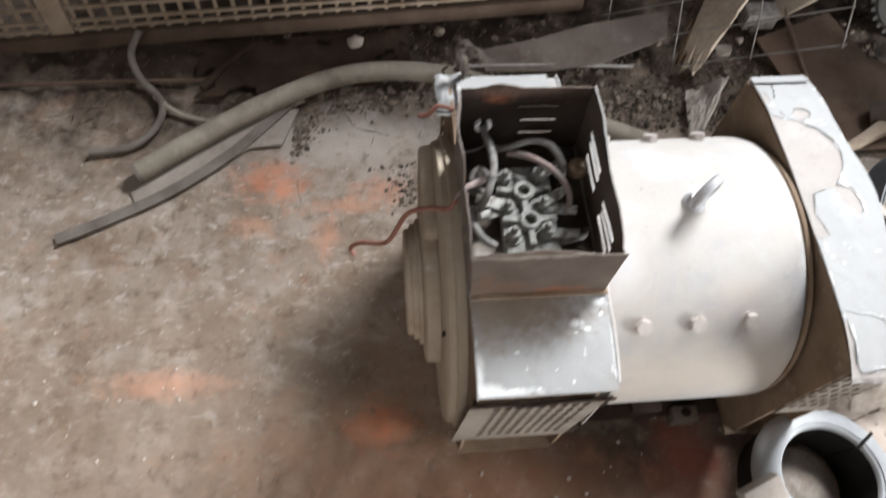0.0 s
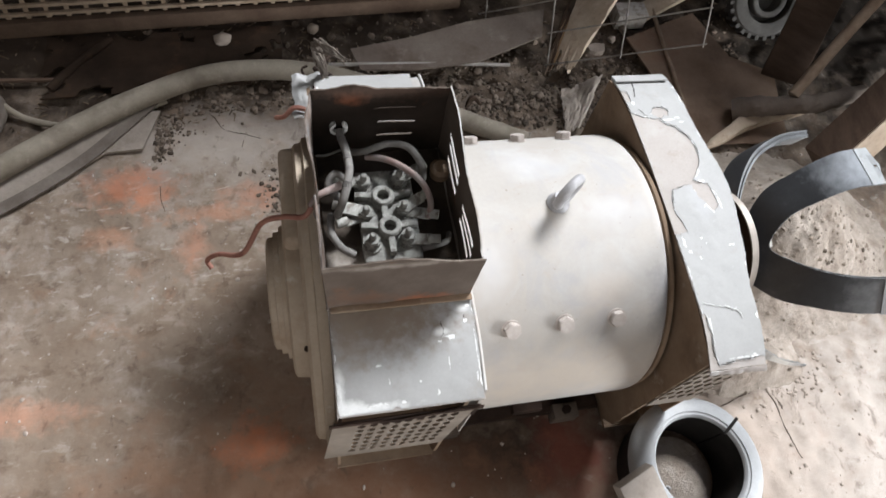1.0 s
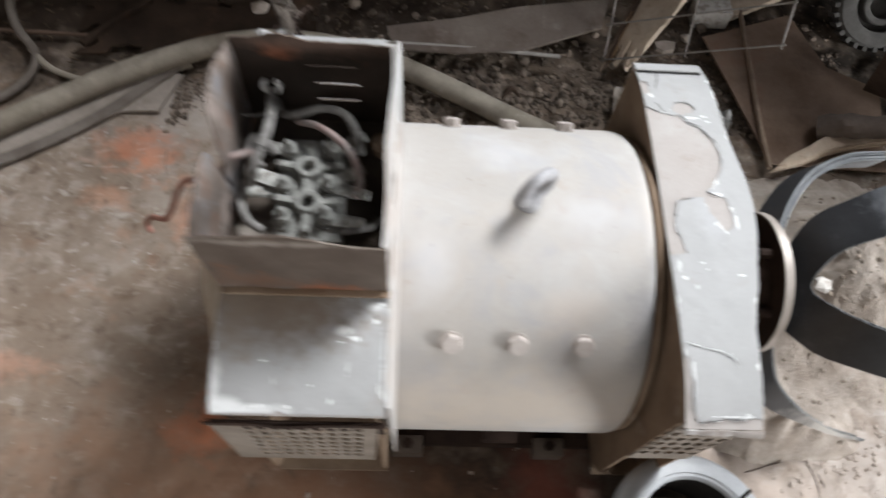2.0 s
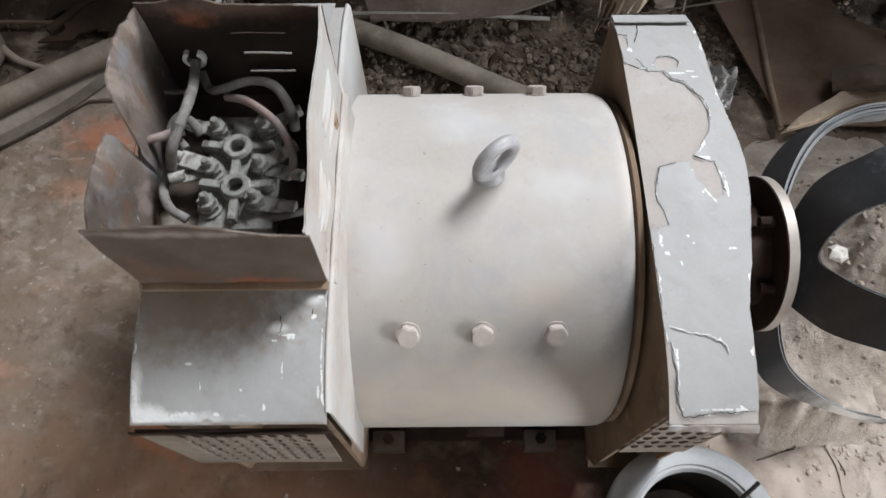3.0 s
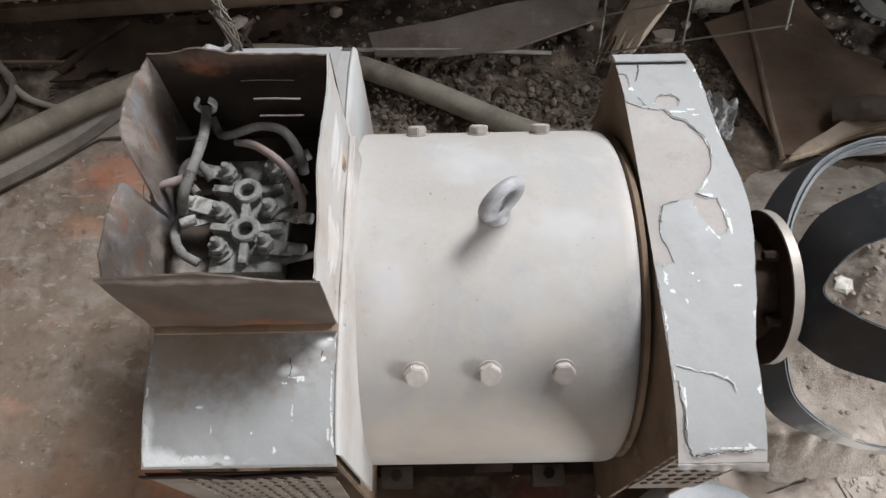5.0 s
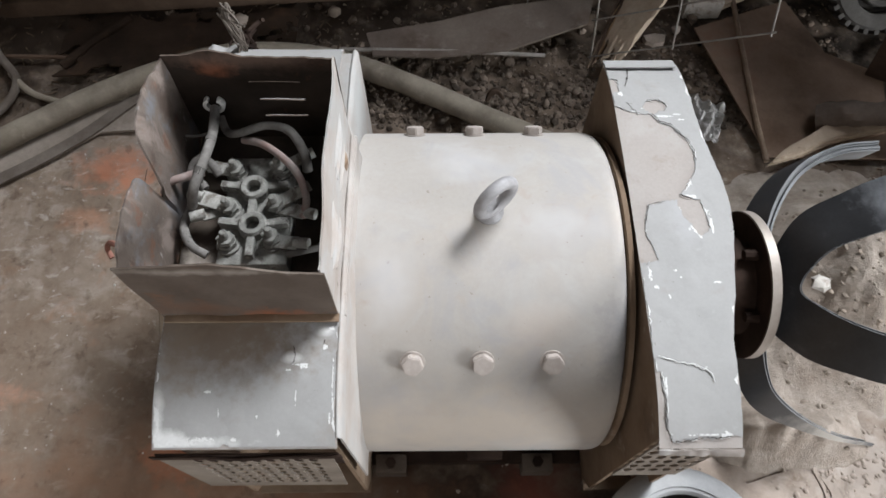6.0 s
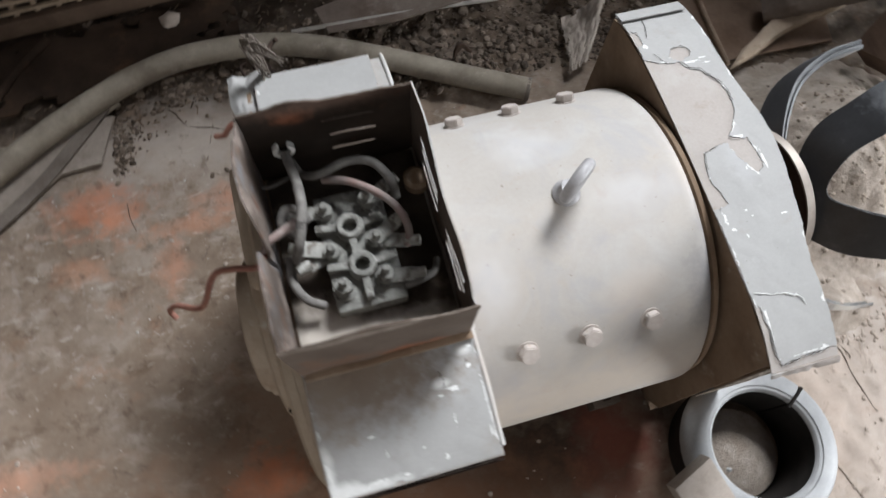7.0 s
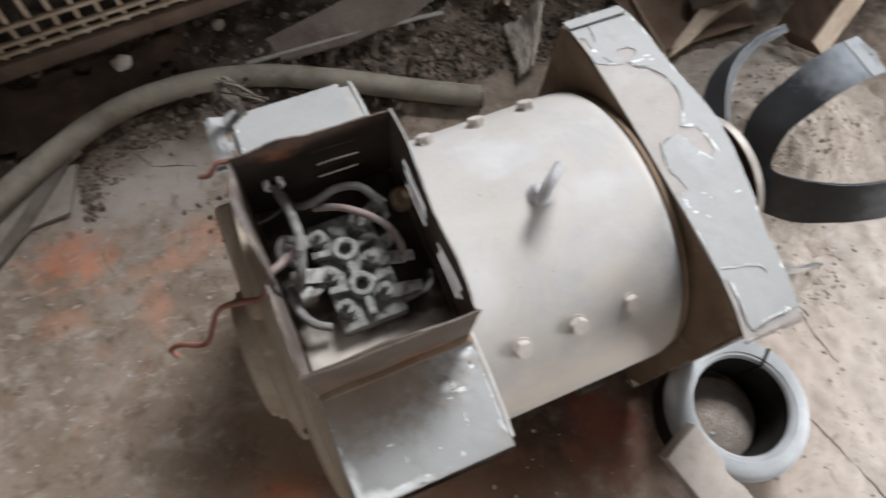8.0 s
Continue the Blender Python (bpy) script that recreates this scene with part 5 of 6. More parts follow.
# ---- curved bands beyond the coupling ----
def band(name, edge, widths, thick, label, tabs=()):
    """A bent band: edge runs along its near rim, widths are the across vectors at the same points."""
    ob = thing(name, (0.62, edge[-1][1], 0.02), label, "metal band", "curved bands")
    path = smooth_path(edge, 10)
    wide = smooth_path(widths, 10)
    n = len(path)
    layers = 5
    for q in range(layers):
        bm = bmesh.new()
        rows = []
        for i in range(n):
            d = (path[min(i + 1, n - 1)] - path[max(i - 1, 0)]).normalized()
            w = wide[i]
            nrm = d.cross(w).normalized()
            o0, o1 = nrm * thick * (q + 0.06) / layers, nrm * thick * (q + 0.94) / layers
            inset = 0.0015 * ((q * 7) % 3)
            ws = w * (1 - 0.02 * q)
            s = path[i] + w.normalized() * inset
            rows.append([bm.verts.new(v) for v in (s + o0, s + ws + o0, s + ws + o1, s + o1)])
        for a, b in zip(rows, rows[1:]):
            for k in range(4):
                f = bm.faces.new((a[k], a[(k + 1) % 4], b[(k + 1) % 4], b[k]))
                f.material_index = 1 if k == 3 else 0
        bm.faces.new(rows[0])
        bm.faces.new(rows[-1])
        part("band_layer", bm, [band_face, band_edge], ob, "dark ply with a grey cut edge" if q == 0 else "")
    for end in tabs:
        k = 0 if end == 0 else n - 1
        s = 1 if end == 0 else -1
        d = (path[k + s] - path[k]).normalized()
        w = wide[k]
        nrm = w.cross(d).normalized() if end == 0 else d.cross(w).normalized()
        if nrm.dot(Vector((-0.5, -0.4, 0.75))) < 0:
            nrm.negate()
        o = nrm * 0.0012
        outer = nrm * (thick if nrm.dot((path[min(k + 1, n - 1)] - path[max(k - 1, 0)]).normalized().cross(w)) > 0 else 0.0)
        bm = bmesh.new()
        a0, a1 = path[k] + outer + o - d * 0.003, path[k] + outer + o - d * 0.003 + w
        b0, b1 = path[k + s * 4] + outer + o, path[k + s * 4] + outer + o + wide[k + s * 4]
        c = (a0 + a1 + b0 + b1) / 4 - d * 0.012
        fr, hole = [], []
        dw, dd = w.normalized(), d
        for j in range(16):
            t = 2 * math.pi * j / 16
            hole.append(bm.verts.new(c + dw * 0.0065 * math.cos(t) + dd * 0.0065 * math.sin(t)))
        m0, m1, e0, e1 = (a0 + b0) / 2, (a1 + b1) / 2, (a0 + a1) / 2, (b0 + b1) / 2
        ringp = [m1, m1.lerp(b1, 0.5), b1, b1.lerp(e1, 0.5), e1, e1.lerp(b0, 0.5), b0, b0.lerp(m0, 0.5), m0, m0.lerp(a0, 0.5), a0, a0.lerp(e0, 0.5), e0, e0.lerp(a1, 0.5), a1, a1.lerp(m1, 0.5)]
        for p in ringp:
            fr.append(bm.verts.new(p))
        fs = [bm.faces.new((fr[j], fr[(j + 1) % 16], hole[(j + 1) % 16], hole[j])) for j in range(16)]
        bm.normal_update()
        bmesh.ops.solidify(bm, geom=fs, thickness=0.002)
        part("end_pad", bm, band_tab, ob, "pale worn end pad with a bolt hole", smooth=False)
    return ob


band("curved_band", [(0.655, 0.195, 0.432), (0.590, 0.190, 0.425), (0.520, 0.155, 0.412), (0.470, 0.080, 0.390), (0.454, -0.010, 0.350), (0.458, -0.085, 0.302), (0.470, -0.137, 0.262), (0.500, -0.168, 0.220), (0.575, -0.190, 0.148), (0.672, -0.202, 0.070), (0.775, -0.203, 0.004)],
     [(-0.004, 0.016, -0.050), (-0.008, 0.016, -0.050), (-0.018, 0.014, -0.050), (-0.028, 0.008, -0.048), (-0.032, 0.0, -0.046), (-0.030, -0.006, -0.050), (-0.022, -0.012, -0.055), (-0.008, -0.014, -0.052), (0.0, -0.010, -0.026), (0.0, -0.006, -0.010), (0.0, -0.004, -0.004)],
     0.016, "large C-shaped dark band with grey layered edge on the dirt")
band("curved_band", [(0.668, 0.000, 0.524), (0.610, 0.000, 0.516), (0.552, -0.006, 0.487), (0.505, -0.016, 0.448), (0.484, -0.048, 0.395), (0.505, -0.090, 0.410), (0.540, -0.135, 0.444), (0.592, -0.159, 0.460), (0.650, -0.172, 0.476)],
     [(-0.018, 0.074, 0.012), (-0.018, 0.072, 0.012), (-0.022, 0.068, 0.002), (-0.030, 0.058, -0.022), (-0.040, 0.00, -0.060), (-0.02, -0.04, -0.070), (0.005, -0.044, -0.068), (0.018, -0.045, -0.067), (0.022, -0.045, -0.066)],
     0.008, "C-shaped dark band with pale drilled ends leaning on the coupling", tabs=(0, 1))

# ---- dirt heap ----
def heap():
    def f(u, v):
        x, y = 0.44 + 0.85 * u, -0.34 + 0.84 * v
        k = math.exp(-((x - 0.80) / 0.22) ** 2 - ((y - 0.14) / 0.17) ** 2)
        p = Vector((x, y, 0))
        k2 = max(0.0, 0.165 - 0.74 * abs(x - 0.560)) * math.exp(-((y + 0.185 + 0.05 * (x - 0.56)) / 0.042) ** 2) if x > 0.52 else max(0.0, 0.135 - 2.0 * (0.52 - x)) * math.exp(-((y + 0.183) / 0.04) ** 2)
        return (x, y, -0.012 + 0.225 * k + 0.80 * k2 * (1 + 0.25 * noise.noise(p * 30)) + 0.02 * k ** 0.5 * noise.noise(p * 14) + 0.012 * k ** 0.5 * noise.noise(p * 38))
    bm = bmesh.new()
    n, m_ = 200, 198
    g = [[bm.verts.new(f(i / n, j / m_)) for j in range(m_ + 1)] for i in range(n + 1)]
    for i in range(n):
        for j in range(m_):
            q = g[i][j].co
            if q.z > -0.008:
                bm.faces.new((g[i][j], g[i + 1][j], g[i + 1][j + 1], g[i][j + 1]))
    for v in [v for v in bm.verts if not v.link_faces]:
        bm.verts.remove(v)
    single("dirt_heap", bm, heap_soil, "heap of brown dirt and rubble beyond the motor", "dirt heap", "", "stuff")
    r = random.Random(8)
    pl = []
    for _ in range(420):
        x, y = 0.80 + r.gauss(0, 0.16), 0.12 + r.gauss(0, 0.12)
        q = f((x - 0.44) / 0.85, (y + 0.34) / 0.84)
        if q[2] > 0.0:
            pl.append((x, y, q[2], r.uniform(0.0015, 0.007)))
    scatter("heap_gravel", pl, heap_stone, "small stones on the dirt heap", "gravel")


heap()

# ---- cast ring with dirt inside and a bar leaning on it ----
def cast_ring():
    c = Matrix.Translation((0.341, -0.400, 0)) @ Matrix.Rotation(-math.pi / 2, 4, "Y")
    ob = thing("cast_ring", (0.341, -0.400, 0.0), "heavy split cast ring with grey rim and black sides", "ring")
    gap = 0.035
    # the local y axis of the lathe runs along world y, its local z along world -x
    start = math.atan2(0.062, -0.09) + gap / 2
    prof = [(0.002, 0.096), (0.002, 0.124), (0.080, 0.136), (0.105, 0.1395), (0.122, 0.1400), (0.134, 0.1365), (0.142, 0.129), (0.1455, 0.118), (0.1475, 0.108), (0.1475, 0.1045), (0.1445, 0.1035), (0.1445, 0.0985), (0.142, 0.096), (0.137, 0.0935), (0.03, 0.0915)]
    body = part("ring_body", lathe(prof, c, 96, close=True, start=start, sweep=2 * math.pi - gap), [ring_black, ring_grey], ob, "split ring with a rounded grey rim")
    for f in body.data.polygons:
        if f.center.z > 0.112:
            f.material_index = 1
    part("dirt_fill", lathe([(0.0, 0.0), (0.0, 0.085), (0.020, 0.085), (0.040, 0.05), (0.048, 0.0)], Matrix.Translation((-0.004, -0.006, 0)) @ c, 32), heap_soil, ob, "pile of grey dust inside the ring")


cast_ring()
single("clamp_pin", tube([(0.408, -0.352, 0.150), (0.430, -0.334, 0.160), (0.440, -0.326, 0.162)], 0.0034, 8, 3, rough=0.2), ring_black, "dark pin sticking out of the split ring's gap", "pin")
bar = box(0, 0.37, -0.043, 0.043, -0.028, 0.0, 0.003, between((0.180, -0.408, 0.182), (0.296, -0.700, 0.056), 0))
single("steel_block", bar, [bar_grey], "dusty grey steel bar leaning on the split ring", "metal bar")
crumb = [(0.325 + 0.02 * k, -0.525 - 0.008 * k, 0.008, 0.007 + 0.002 * (k % 3)) for k in range(5)] + [(0.30, -0.43, 0.055, 0.007)]
scatter("plaster_crumbs", crumb, cover_paint, "white plaster crumbs beside the ring", "crumbs")

# ---- hose, strips and cables on the ground ----
hose = thing("hose", (-0.48, 0.768, 0.009), "thick dusty grey hose curving over the rubble", "hose")
HOSE = [(-1.135, 0.453, 0.032), (-1.094, 0.480, 0.033), (-0.979, 0.560, 0.034), (-0.856, 0.640, 0.035), (-0.725, 0.708, 0.034), (-0.640, 0.742, 0.033), (-0.545, 0.761, 0.033), (-0.413, 0.759, 0.033), (-0.287, 0.730, 0.034), (-0.165, 0.676, 0.036), (-0.044, 0.612, 0.036), (0.076, 0.545, 0.036), (0.205, 0.478, 0.036)]
part("hose_tube", tube(HOSE, 0.027, 22, 8, rough=0.03, hollow=0.78), hose_mat, hose)
for a, b in ((HOSE[0], HOSE[1]), (HOSE[-1], HOSE[-2])):
    part("cut_rim", lathe([(-0.001, 0.0205), (-0.001, 0.0268), (0.004, 0.0276), (0.009, 0.0272), (0.009, 0.0205)], between(a, b), 24, close=True), strip_mat, hose, "dark cut rubber rim")
rod = tube([(-0.30, 0.763, 0.045), (0.0, 0.757, 0.042), (0.215, 0.754, 0.030)], 0.0052, 8, 6)
single("thin_rod", rod, wire_mesh_mat, "thin straight metal rod lying on the rubble", "rod")


def flat_strip(name, pts, wide, thick, m_, label):
    path = smooth_path(pts, 10)
    bm = bmesh.new()
    rows = []
    for i, p in enumerate(path):
        d = (path[min(i + 1, len(path) - 1)] - path[max(i - 1, 0)]).normalized()
        s = d.cross(Vector((0, 0, 1))).normalized() * wide / 2
        u = Vector((0, 0, thick))
        rows.append([bm.verts.new(v) for v in (p - s, p + s, p + s + u, p - s + u)])
    for a, b in zip(rows, rows[1:]):
        for k in range(4):
            bm.faces.new((a[k], a[(k + 1) % 4], b[(k + 1) % 4], b[k]))
    bm.faces.new(rows[0])
    bm.faces.new(rows[-1])
    return single(name, bm, m_, label, "strip", smooth=True)


flat_strip("rubber_strip", [(-1.31, 0.285, 0.008), (-1.204, 0.330, 0.008), (-1.054, 0.408, 0.008), (-0.914, 0.512, 0.008), (-0.82, 0.608, 0.010), (-0.727, 0.710, 0.014), (-0.69, 0.745, 0.016)], 0.030, 0.006, strip_mat, "dusty dark rubber strip lying along the floor")
flat_strip("cardboard_strip", [(-1.15, 0.415, 0.005), (-1.02, 0.475, 0.005), (-0.90, 0.560, 0.005), (-0.82, 0.640, 0.006)], 0.085, 0.004, pale_card, "dusty grey cardboard strip beside the hose")
single("concrete_slab_piece", slab([(-0.90, 0.535), (-0.775, 0.545), (-0.735, 0.66), (-0.80, 0.66)], 0.002, 0.007), pale_card, "broken thin slab piece on the floor", "slab", smooth=False)
single("loose_cable", tube([(-1.27, 0.540, 0.010), (-1.171, 0.552, 0.010), (-1.110, 0.615, 0.011), (-1.104, 0.697, 0.012), (-1.170, 0.780, 0.02), (-1.190, 0.840, 0.05), (-1.16, 0.885, 0.09)], 0.010, 10, 8), strip_mat, "loose dark cable curling from the grille", "cable")
single("loose_cable", tube([(-1.125, 0.720, 0.010), (-1.08, 0.675, 0.012), (-1.03, 0.645, 0.010), (-0.94, 0.622, 0.010), (-0.83, 0.640, 0.012), (-0.72, 0.690, 0.012)], 0.008, 10, 8), hose_mat, "loose grey cable under the hose", "cable")
single("loose_cable", tube([(-1.00, 0.74, 0.012), (-0.94, 0.82, 0.014), (-0.86, 0.90, 0.016)], 0.011, 10, 8), board_rotten, "short length of dark cable", "cable")
single("pale_lath", tube([(-1.55, 0.775, 0.012), (-1.2, 0.775, 0.012), (-0.98, 0.770, 0.012)], 0.006, 6, 3), wood_dark, "thin weathered lath lying on the soil", "lath")

# ---- rubble ----
def rubble():
    r = random.Random(21)
    pl = []
    for _ in range(7500):
        x, y = r.uniform(-0.80, 1.0), 0.55 + abs(r.gauss(0, 0.22))
        if y > 1.25 or (x < -0.28 and y < 0.66 and r.random() < 0.985) or (y > 0.84 and r.random() < 0.6):
            continue
        s = r.choice((0.45, 0.45, 0.6, 0.6, 0.8, 0.8, 1, 1, 1.4, 1.4, 2.0, 2.8))
        rad = 0.0036 * s * r.uniform(0.7, 1.3)
        pl.append((x, y, ground_height(x, y) + rad * 0.25, rad))
    for _ in range(160):
        x, y = r.gauss(-0.45, 0.03), r.gauss(0.40, 0.045)
        pl.append((x, y, ground_height(x, y) + 0.001, r.choice((0.0015, 0.002, 0.002, 0.003, 0.004, 0.007))))
    for _ in range(300):
        y = r.gauss(0.575, 0.040)
        x = -0.750 + 0.02 * noise.noise(Vector((y * 30, 3, 0))) + abs(r.gauss(0, 0.030)) * (1.6 if y > 0.59 else 0.8)
        pl.append((x, y, ground_height(x, y) + 0.001, r.choice((0.0012, 0.0015, 0.002, 0.002, 0.003, 0.003, 0.0045, 0.007))))
    scatter("rubble", pl, stone_mat, "loose grey rubble and soil on the floor", "rubble")
    pl = [(x, y, ground_height(x, y) + 0.0005, q) for x, y, q in ((r.uniform(-1.3, 1.3), r.uniform(-0.9, 0.6), r.choice((0.0015, 0.002, 0.003, 0.005))) for _ in range(700))]
    for _ in range(200):
        x, y = 0.40 + abs(r.gauss(0, 0.36)), r.uniform(-0.85, 0.0)
        if math.hypot(x - 0.338, y + 0.392) > 0.15:
            pl.append((x, y, ground_height(x, y), r.choice((0.001, 0.001, 0.0015, 0.002, 0.003, 0.004))))
    for _ in range(150):
        x, y = 0.70 + r.gauss(0, 0.07), -0.235 + r.gauss(0, 0.03)
        pl.append((x, y, ground_height(x, y), r.choice((0.002, 0.003, 0.004, 0.006))))
    scatter("floor_grit", pl, pale_stone, "scattered grit on the floor", "grit")


rubble()


def litter():
    """Splinters, chips and dry bits strewn over the soil."""
    r = random.Random(33)
    vs, fs = [], []
    for k in range(1060):
        if k >= 900:
            x, y = r.gauss(0.83, 0.08), r.gauss(0.40, 0.06)
        elif r.random() < 0.6:
            x, y = r.uniform(-1.45, -0.25), r.uniform(0.62, 1.0)
        else:
            x, y = r.uniform(-0.25, 1.2), r.uniform(0.56, 1.1)
        L, w, h = r.uniform(0.006, 0.03) * r.choice((0.5, 1, 1)), r.uniform(0.001, 0.004), r.uniform(0.0008, 0.0025)
        m = Matrix.Translation((x, y, ground_height(x, y) + h * 0.5 + 0.001)) @ Matrix.Rotation(r.uniform(0, 6.28), 4, "Z") @ Matrix.Rotation(r.uniform(-0.2, 0.2), 4, "Y")
        o = len(vs)
        vs += [tuple(m @ Vector((a * L * (1 if b * c > 0 else 0.7), b * w, c * h))) for a in (-0.5, 0.5) for b in (-0.5, 0.5) for c in (-0.5, 0.5)]
        fs += [[o + q for q in f] for f in ((0, 1, 3, 2), (4, 6, 7, 5), (0, 4, 5, 1), (2, 3, 7, 6), (0, 2, 6, 4), (1, 5, 7, 3))]
    me = bpy.data.meshes.new("litter")
    me.from_pydata(vs, [], fs)
    me.materials.append(litter_mat)
    tagged(new("litter", me), "dry splinters and chips strewn over the soil", "litter", "", "stuff")


litter()


def floor_crack(pts):
    p = [Vector((x, y, 0)) for x, y in pts]
    path = []
    for a, b in zip(p, p[1:]):
        k = max(2, int((b - a).length / 0.012))
        for i in range(k):
            q = a.lerp(b, i / k)
            q += Vector((noise.noise(q * 40), noise.noise(q * 40 + Vector((7, 3, 0))), 0)) * 0.004
            q.z = ground_height(q.x, q.y) + 0.0006
            path.append(q)
    bm = tube(path, lambda t: 0.0013 * (0.2 + abs(math.sin(t * 7))), 5, 1)
    tagged(single("floor_crack", bm, soil, "dirt-filled crack across the concrete floor", "crack"), kind="structure")


floor_crack([(0.640, -0.245), (0.650, -0.265), (0.658, -0.305), (0.660, -0.350), (0.672, -0.425)])
floor_crack([(0.656, -0.262), (0.668, -0.290), (0.666, -0.305)])
floor_crack([(0.525, -0.46), (0.545, -0.50), (0.569, -0.586), (0.593, -0.682), (0.62, -0.78)])
floor_crack([(-0.62, 0.661), (-0.583, 0.604), (-0.541, 0.593), (-0.478, 0.564)])
floor_crack([(0.60, -0.250), (0.545, -0.262), (0.505, -0.278)])
for k, (x, y, q, m_) in enumerate([(-0.575, 0.895, 0.024, pale_stone), (-0.80, 0.87, 0.010, stone_mat), (-0.33, 0.93, 0.015, stone_mat), (0.62, 0.90, 0.017, stone_mat), (0.21, 0.62, 0.014, stone_mat), (0.29, 0.66, 0.012, stone_mat), (-0.28, 0.90, 0.012, stone_mat), (0.571, 0.861, 0.019, pale_stone), (0.637, 0.045, 0.02, chalk)]):
    b = bmesh.new()
    z = 0.205 if m_ is chalk else q * 0.45
    rock(b, (x, y, z), q, random.Random(k), 0.7)
    bmesh.ops.bevel(b, geom=list(b.edges), offset=q * 0.05, segments=2, affect="EDGES")
    single("stone", b, m_, "pale rounded stone on the ground" if m_ is not stone_mat else "grey lump of rubble", "stone", "stones", angle=60)

# ---- rusty grille and beam behind ----
def grille():
    ob = thing("grille_panel", (-0.9, 0.96, 0.0), "rusty slatted grille panel on a heavy rail behind the rubble", "grille")
    a, b = Vector((-1.75, 0.888, 0.0)), Vector((-0.28, 0.988, 0.0))
    u = (b - a).normalized()
    up = Vector((0.0, 0.10, 0.995)).normalized()
    side = u.cross(up)
    fm = Matrix((u, -side, up)).transposed().to_4x4()
    fm.translation = a
    L = (b - a).length
    part("lower_rail", box(0, L + 0.4, 0, 0.016, -0.006, 0.034, 0.002, fm), beam_rust, ob, "dark rusty lower rail")
    part("rail_edge", box(0, L + 0.4, -0.004, 0.016, 0.035, 0.042, 0.002, fm), beam_rust, ob)
    for k, z in enumerate((0.056, 0.082, 0.125)):
        part("thin_rail", box(0, L + 0.1, 0.004, 0.014, z, z + 0.008, 0.001, fm), rust_grille, ob)
    slat = finish(box(0, 0.011, 0.016, 0.022, 0.040, 0.46), "slat", rust_grille, False)
    for k in range(int(L / 0.048)):
        part("slat", slat, None, ob, m=fm @ Matrix.Translation((0.02 + k * 0.048, 0, 0)))
    part("wide_post", box(0.34, 0.40, -0.006, 0.015, 0.055, 0.46, 0.002, fm), rust_grille, ob, "wider upright of the grille")
    part("back_board", box(0.0, 0.80, 0.030, 0.042, 0.26, 0.47, 0.002, fm), wood_mid, ob, "pale board behind the slats")
    part("upper_rail", box(0, L + 0.4, 0, 0.05, 0.46, 0.50, 0.003, fm), beam_rust, ob)


grille()
single("rotten_board", sheet(lambda u, v: (-1.02 + 0.60 * u, 0.71 + 0.20 * v + 0.03 * u, 0.012 + 0.006 * noise.noise(Vector((u * 5, v * 5, 2)))), 130, 60, 0.004, lambda u, v: noise.noise(Vector((u * 7, v * 3, 4))) * 0.5 + noise.noise(Vector((u * 22, v * 9, 1))) * 0.25 < min(u, 1 - u, v * 0.6, (1 - v) * 0.6) * 2.2), board_rotten, "dark brown rotten board on the soil", "board")

# ---- boards, sticks and scrap on the far side ----
single("grey_board", slab([(-0.235, 0.815), (-0.215, 0.742), (-0.06, 0.736), (0.12, 0.757), (0.20, 0.790), (0.33, 0.845), (0.36, 0.95), (0.11, 0.905), (-0.05, 0.855)], 0.032, 0.006, m=Matrix.Rotation(0.012, 4, "X")), board_grey, "dusty grey-brown board lying on the rubble", "board", smooth=False)
single("brown_sheet", slab([(0.615, 0.858), (0.715, 0.452), (1.0, 0.44), (1.06, 0.70), (0.935, 0.770), (0.875, 0.955)], 0.014, 0.004), sheet_brown, "rust-brown sheet lying on the ground", "sheet", smooth=False)
single("thin_stick", tube([(0.738, 1.03, 0.030), (0.728, 0.90, 0.026), (0.718, 0.72, 0.025), (0.708, 0.58, 0.025), (0.706, 0.435, 0.023)], 0.0065, 8, 6, rough=0.15), wood_mid, "thin brown stick lying on the sheet", "stick")
single("pale_plank", box(0, 0.34, -0.028, 0.028, 0, 0.020, 0.002, between((0.690, 0.955, 0.010), (0.98, 1.085, 0.045), 6)), wood_pale, "pale narrow plank lying behind the brown sheet", "plank")
single("plaster_block", box(-0.050, 0.050, -0.030, 0.030, -0.008, 0.050, 0.006, pose(0.648, 0.945, 0.0, 0.05, 0.08, 0.6)), chalk, "pale lump of plaster block on the soil", "block")
single("slab_fragment", slab([(0.479, 0.834), (0.510, 0.842), (0.537, 0.836), (0.531, 0.812), (0.502, 0.806), (0.484, 0.814)], -0.004, 0.020), pale_stone, "flat grey stone fragment beside the broken plank", "stone", smooth=False)
single("torn_board", sheet(lambda u, v: Vector((0.352, 0.668, 0)).lerp(Vector((0.496, 0.716, 0)), u).lerp(Vector((0.325, 0.512, 0)).lerp(Vector((0.372, 0.530, 0)), u), v) + Vector((0, 0, 0.016 + 0.010 * noise.noise(Vector((u * 3, v * 3, 6))) + 0.004 * noise.noise(Vector((u * 11, v * 11, 3))))), 40, 40, 0.003, lambda u, v: noise.noise(Vector((u * 6, v * 6, 9))) * 0.4 + noise.noise(Vector((u * 19, v * 19, 2))) * 0.2 < min(u, 1 - u, v, 1 - v) * 3.0), pale_card, "torn grey-brown fibreboard scrap on the rubble", "board")


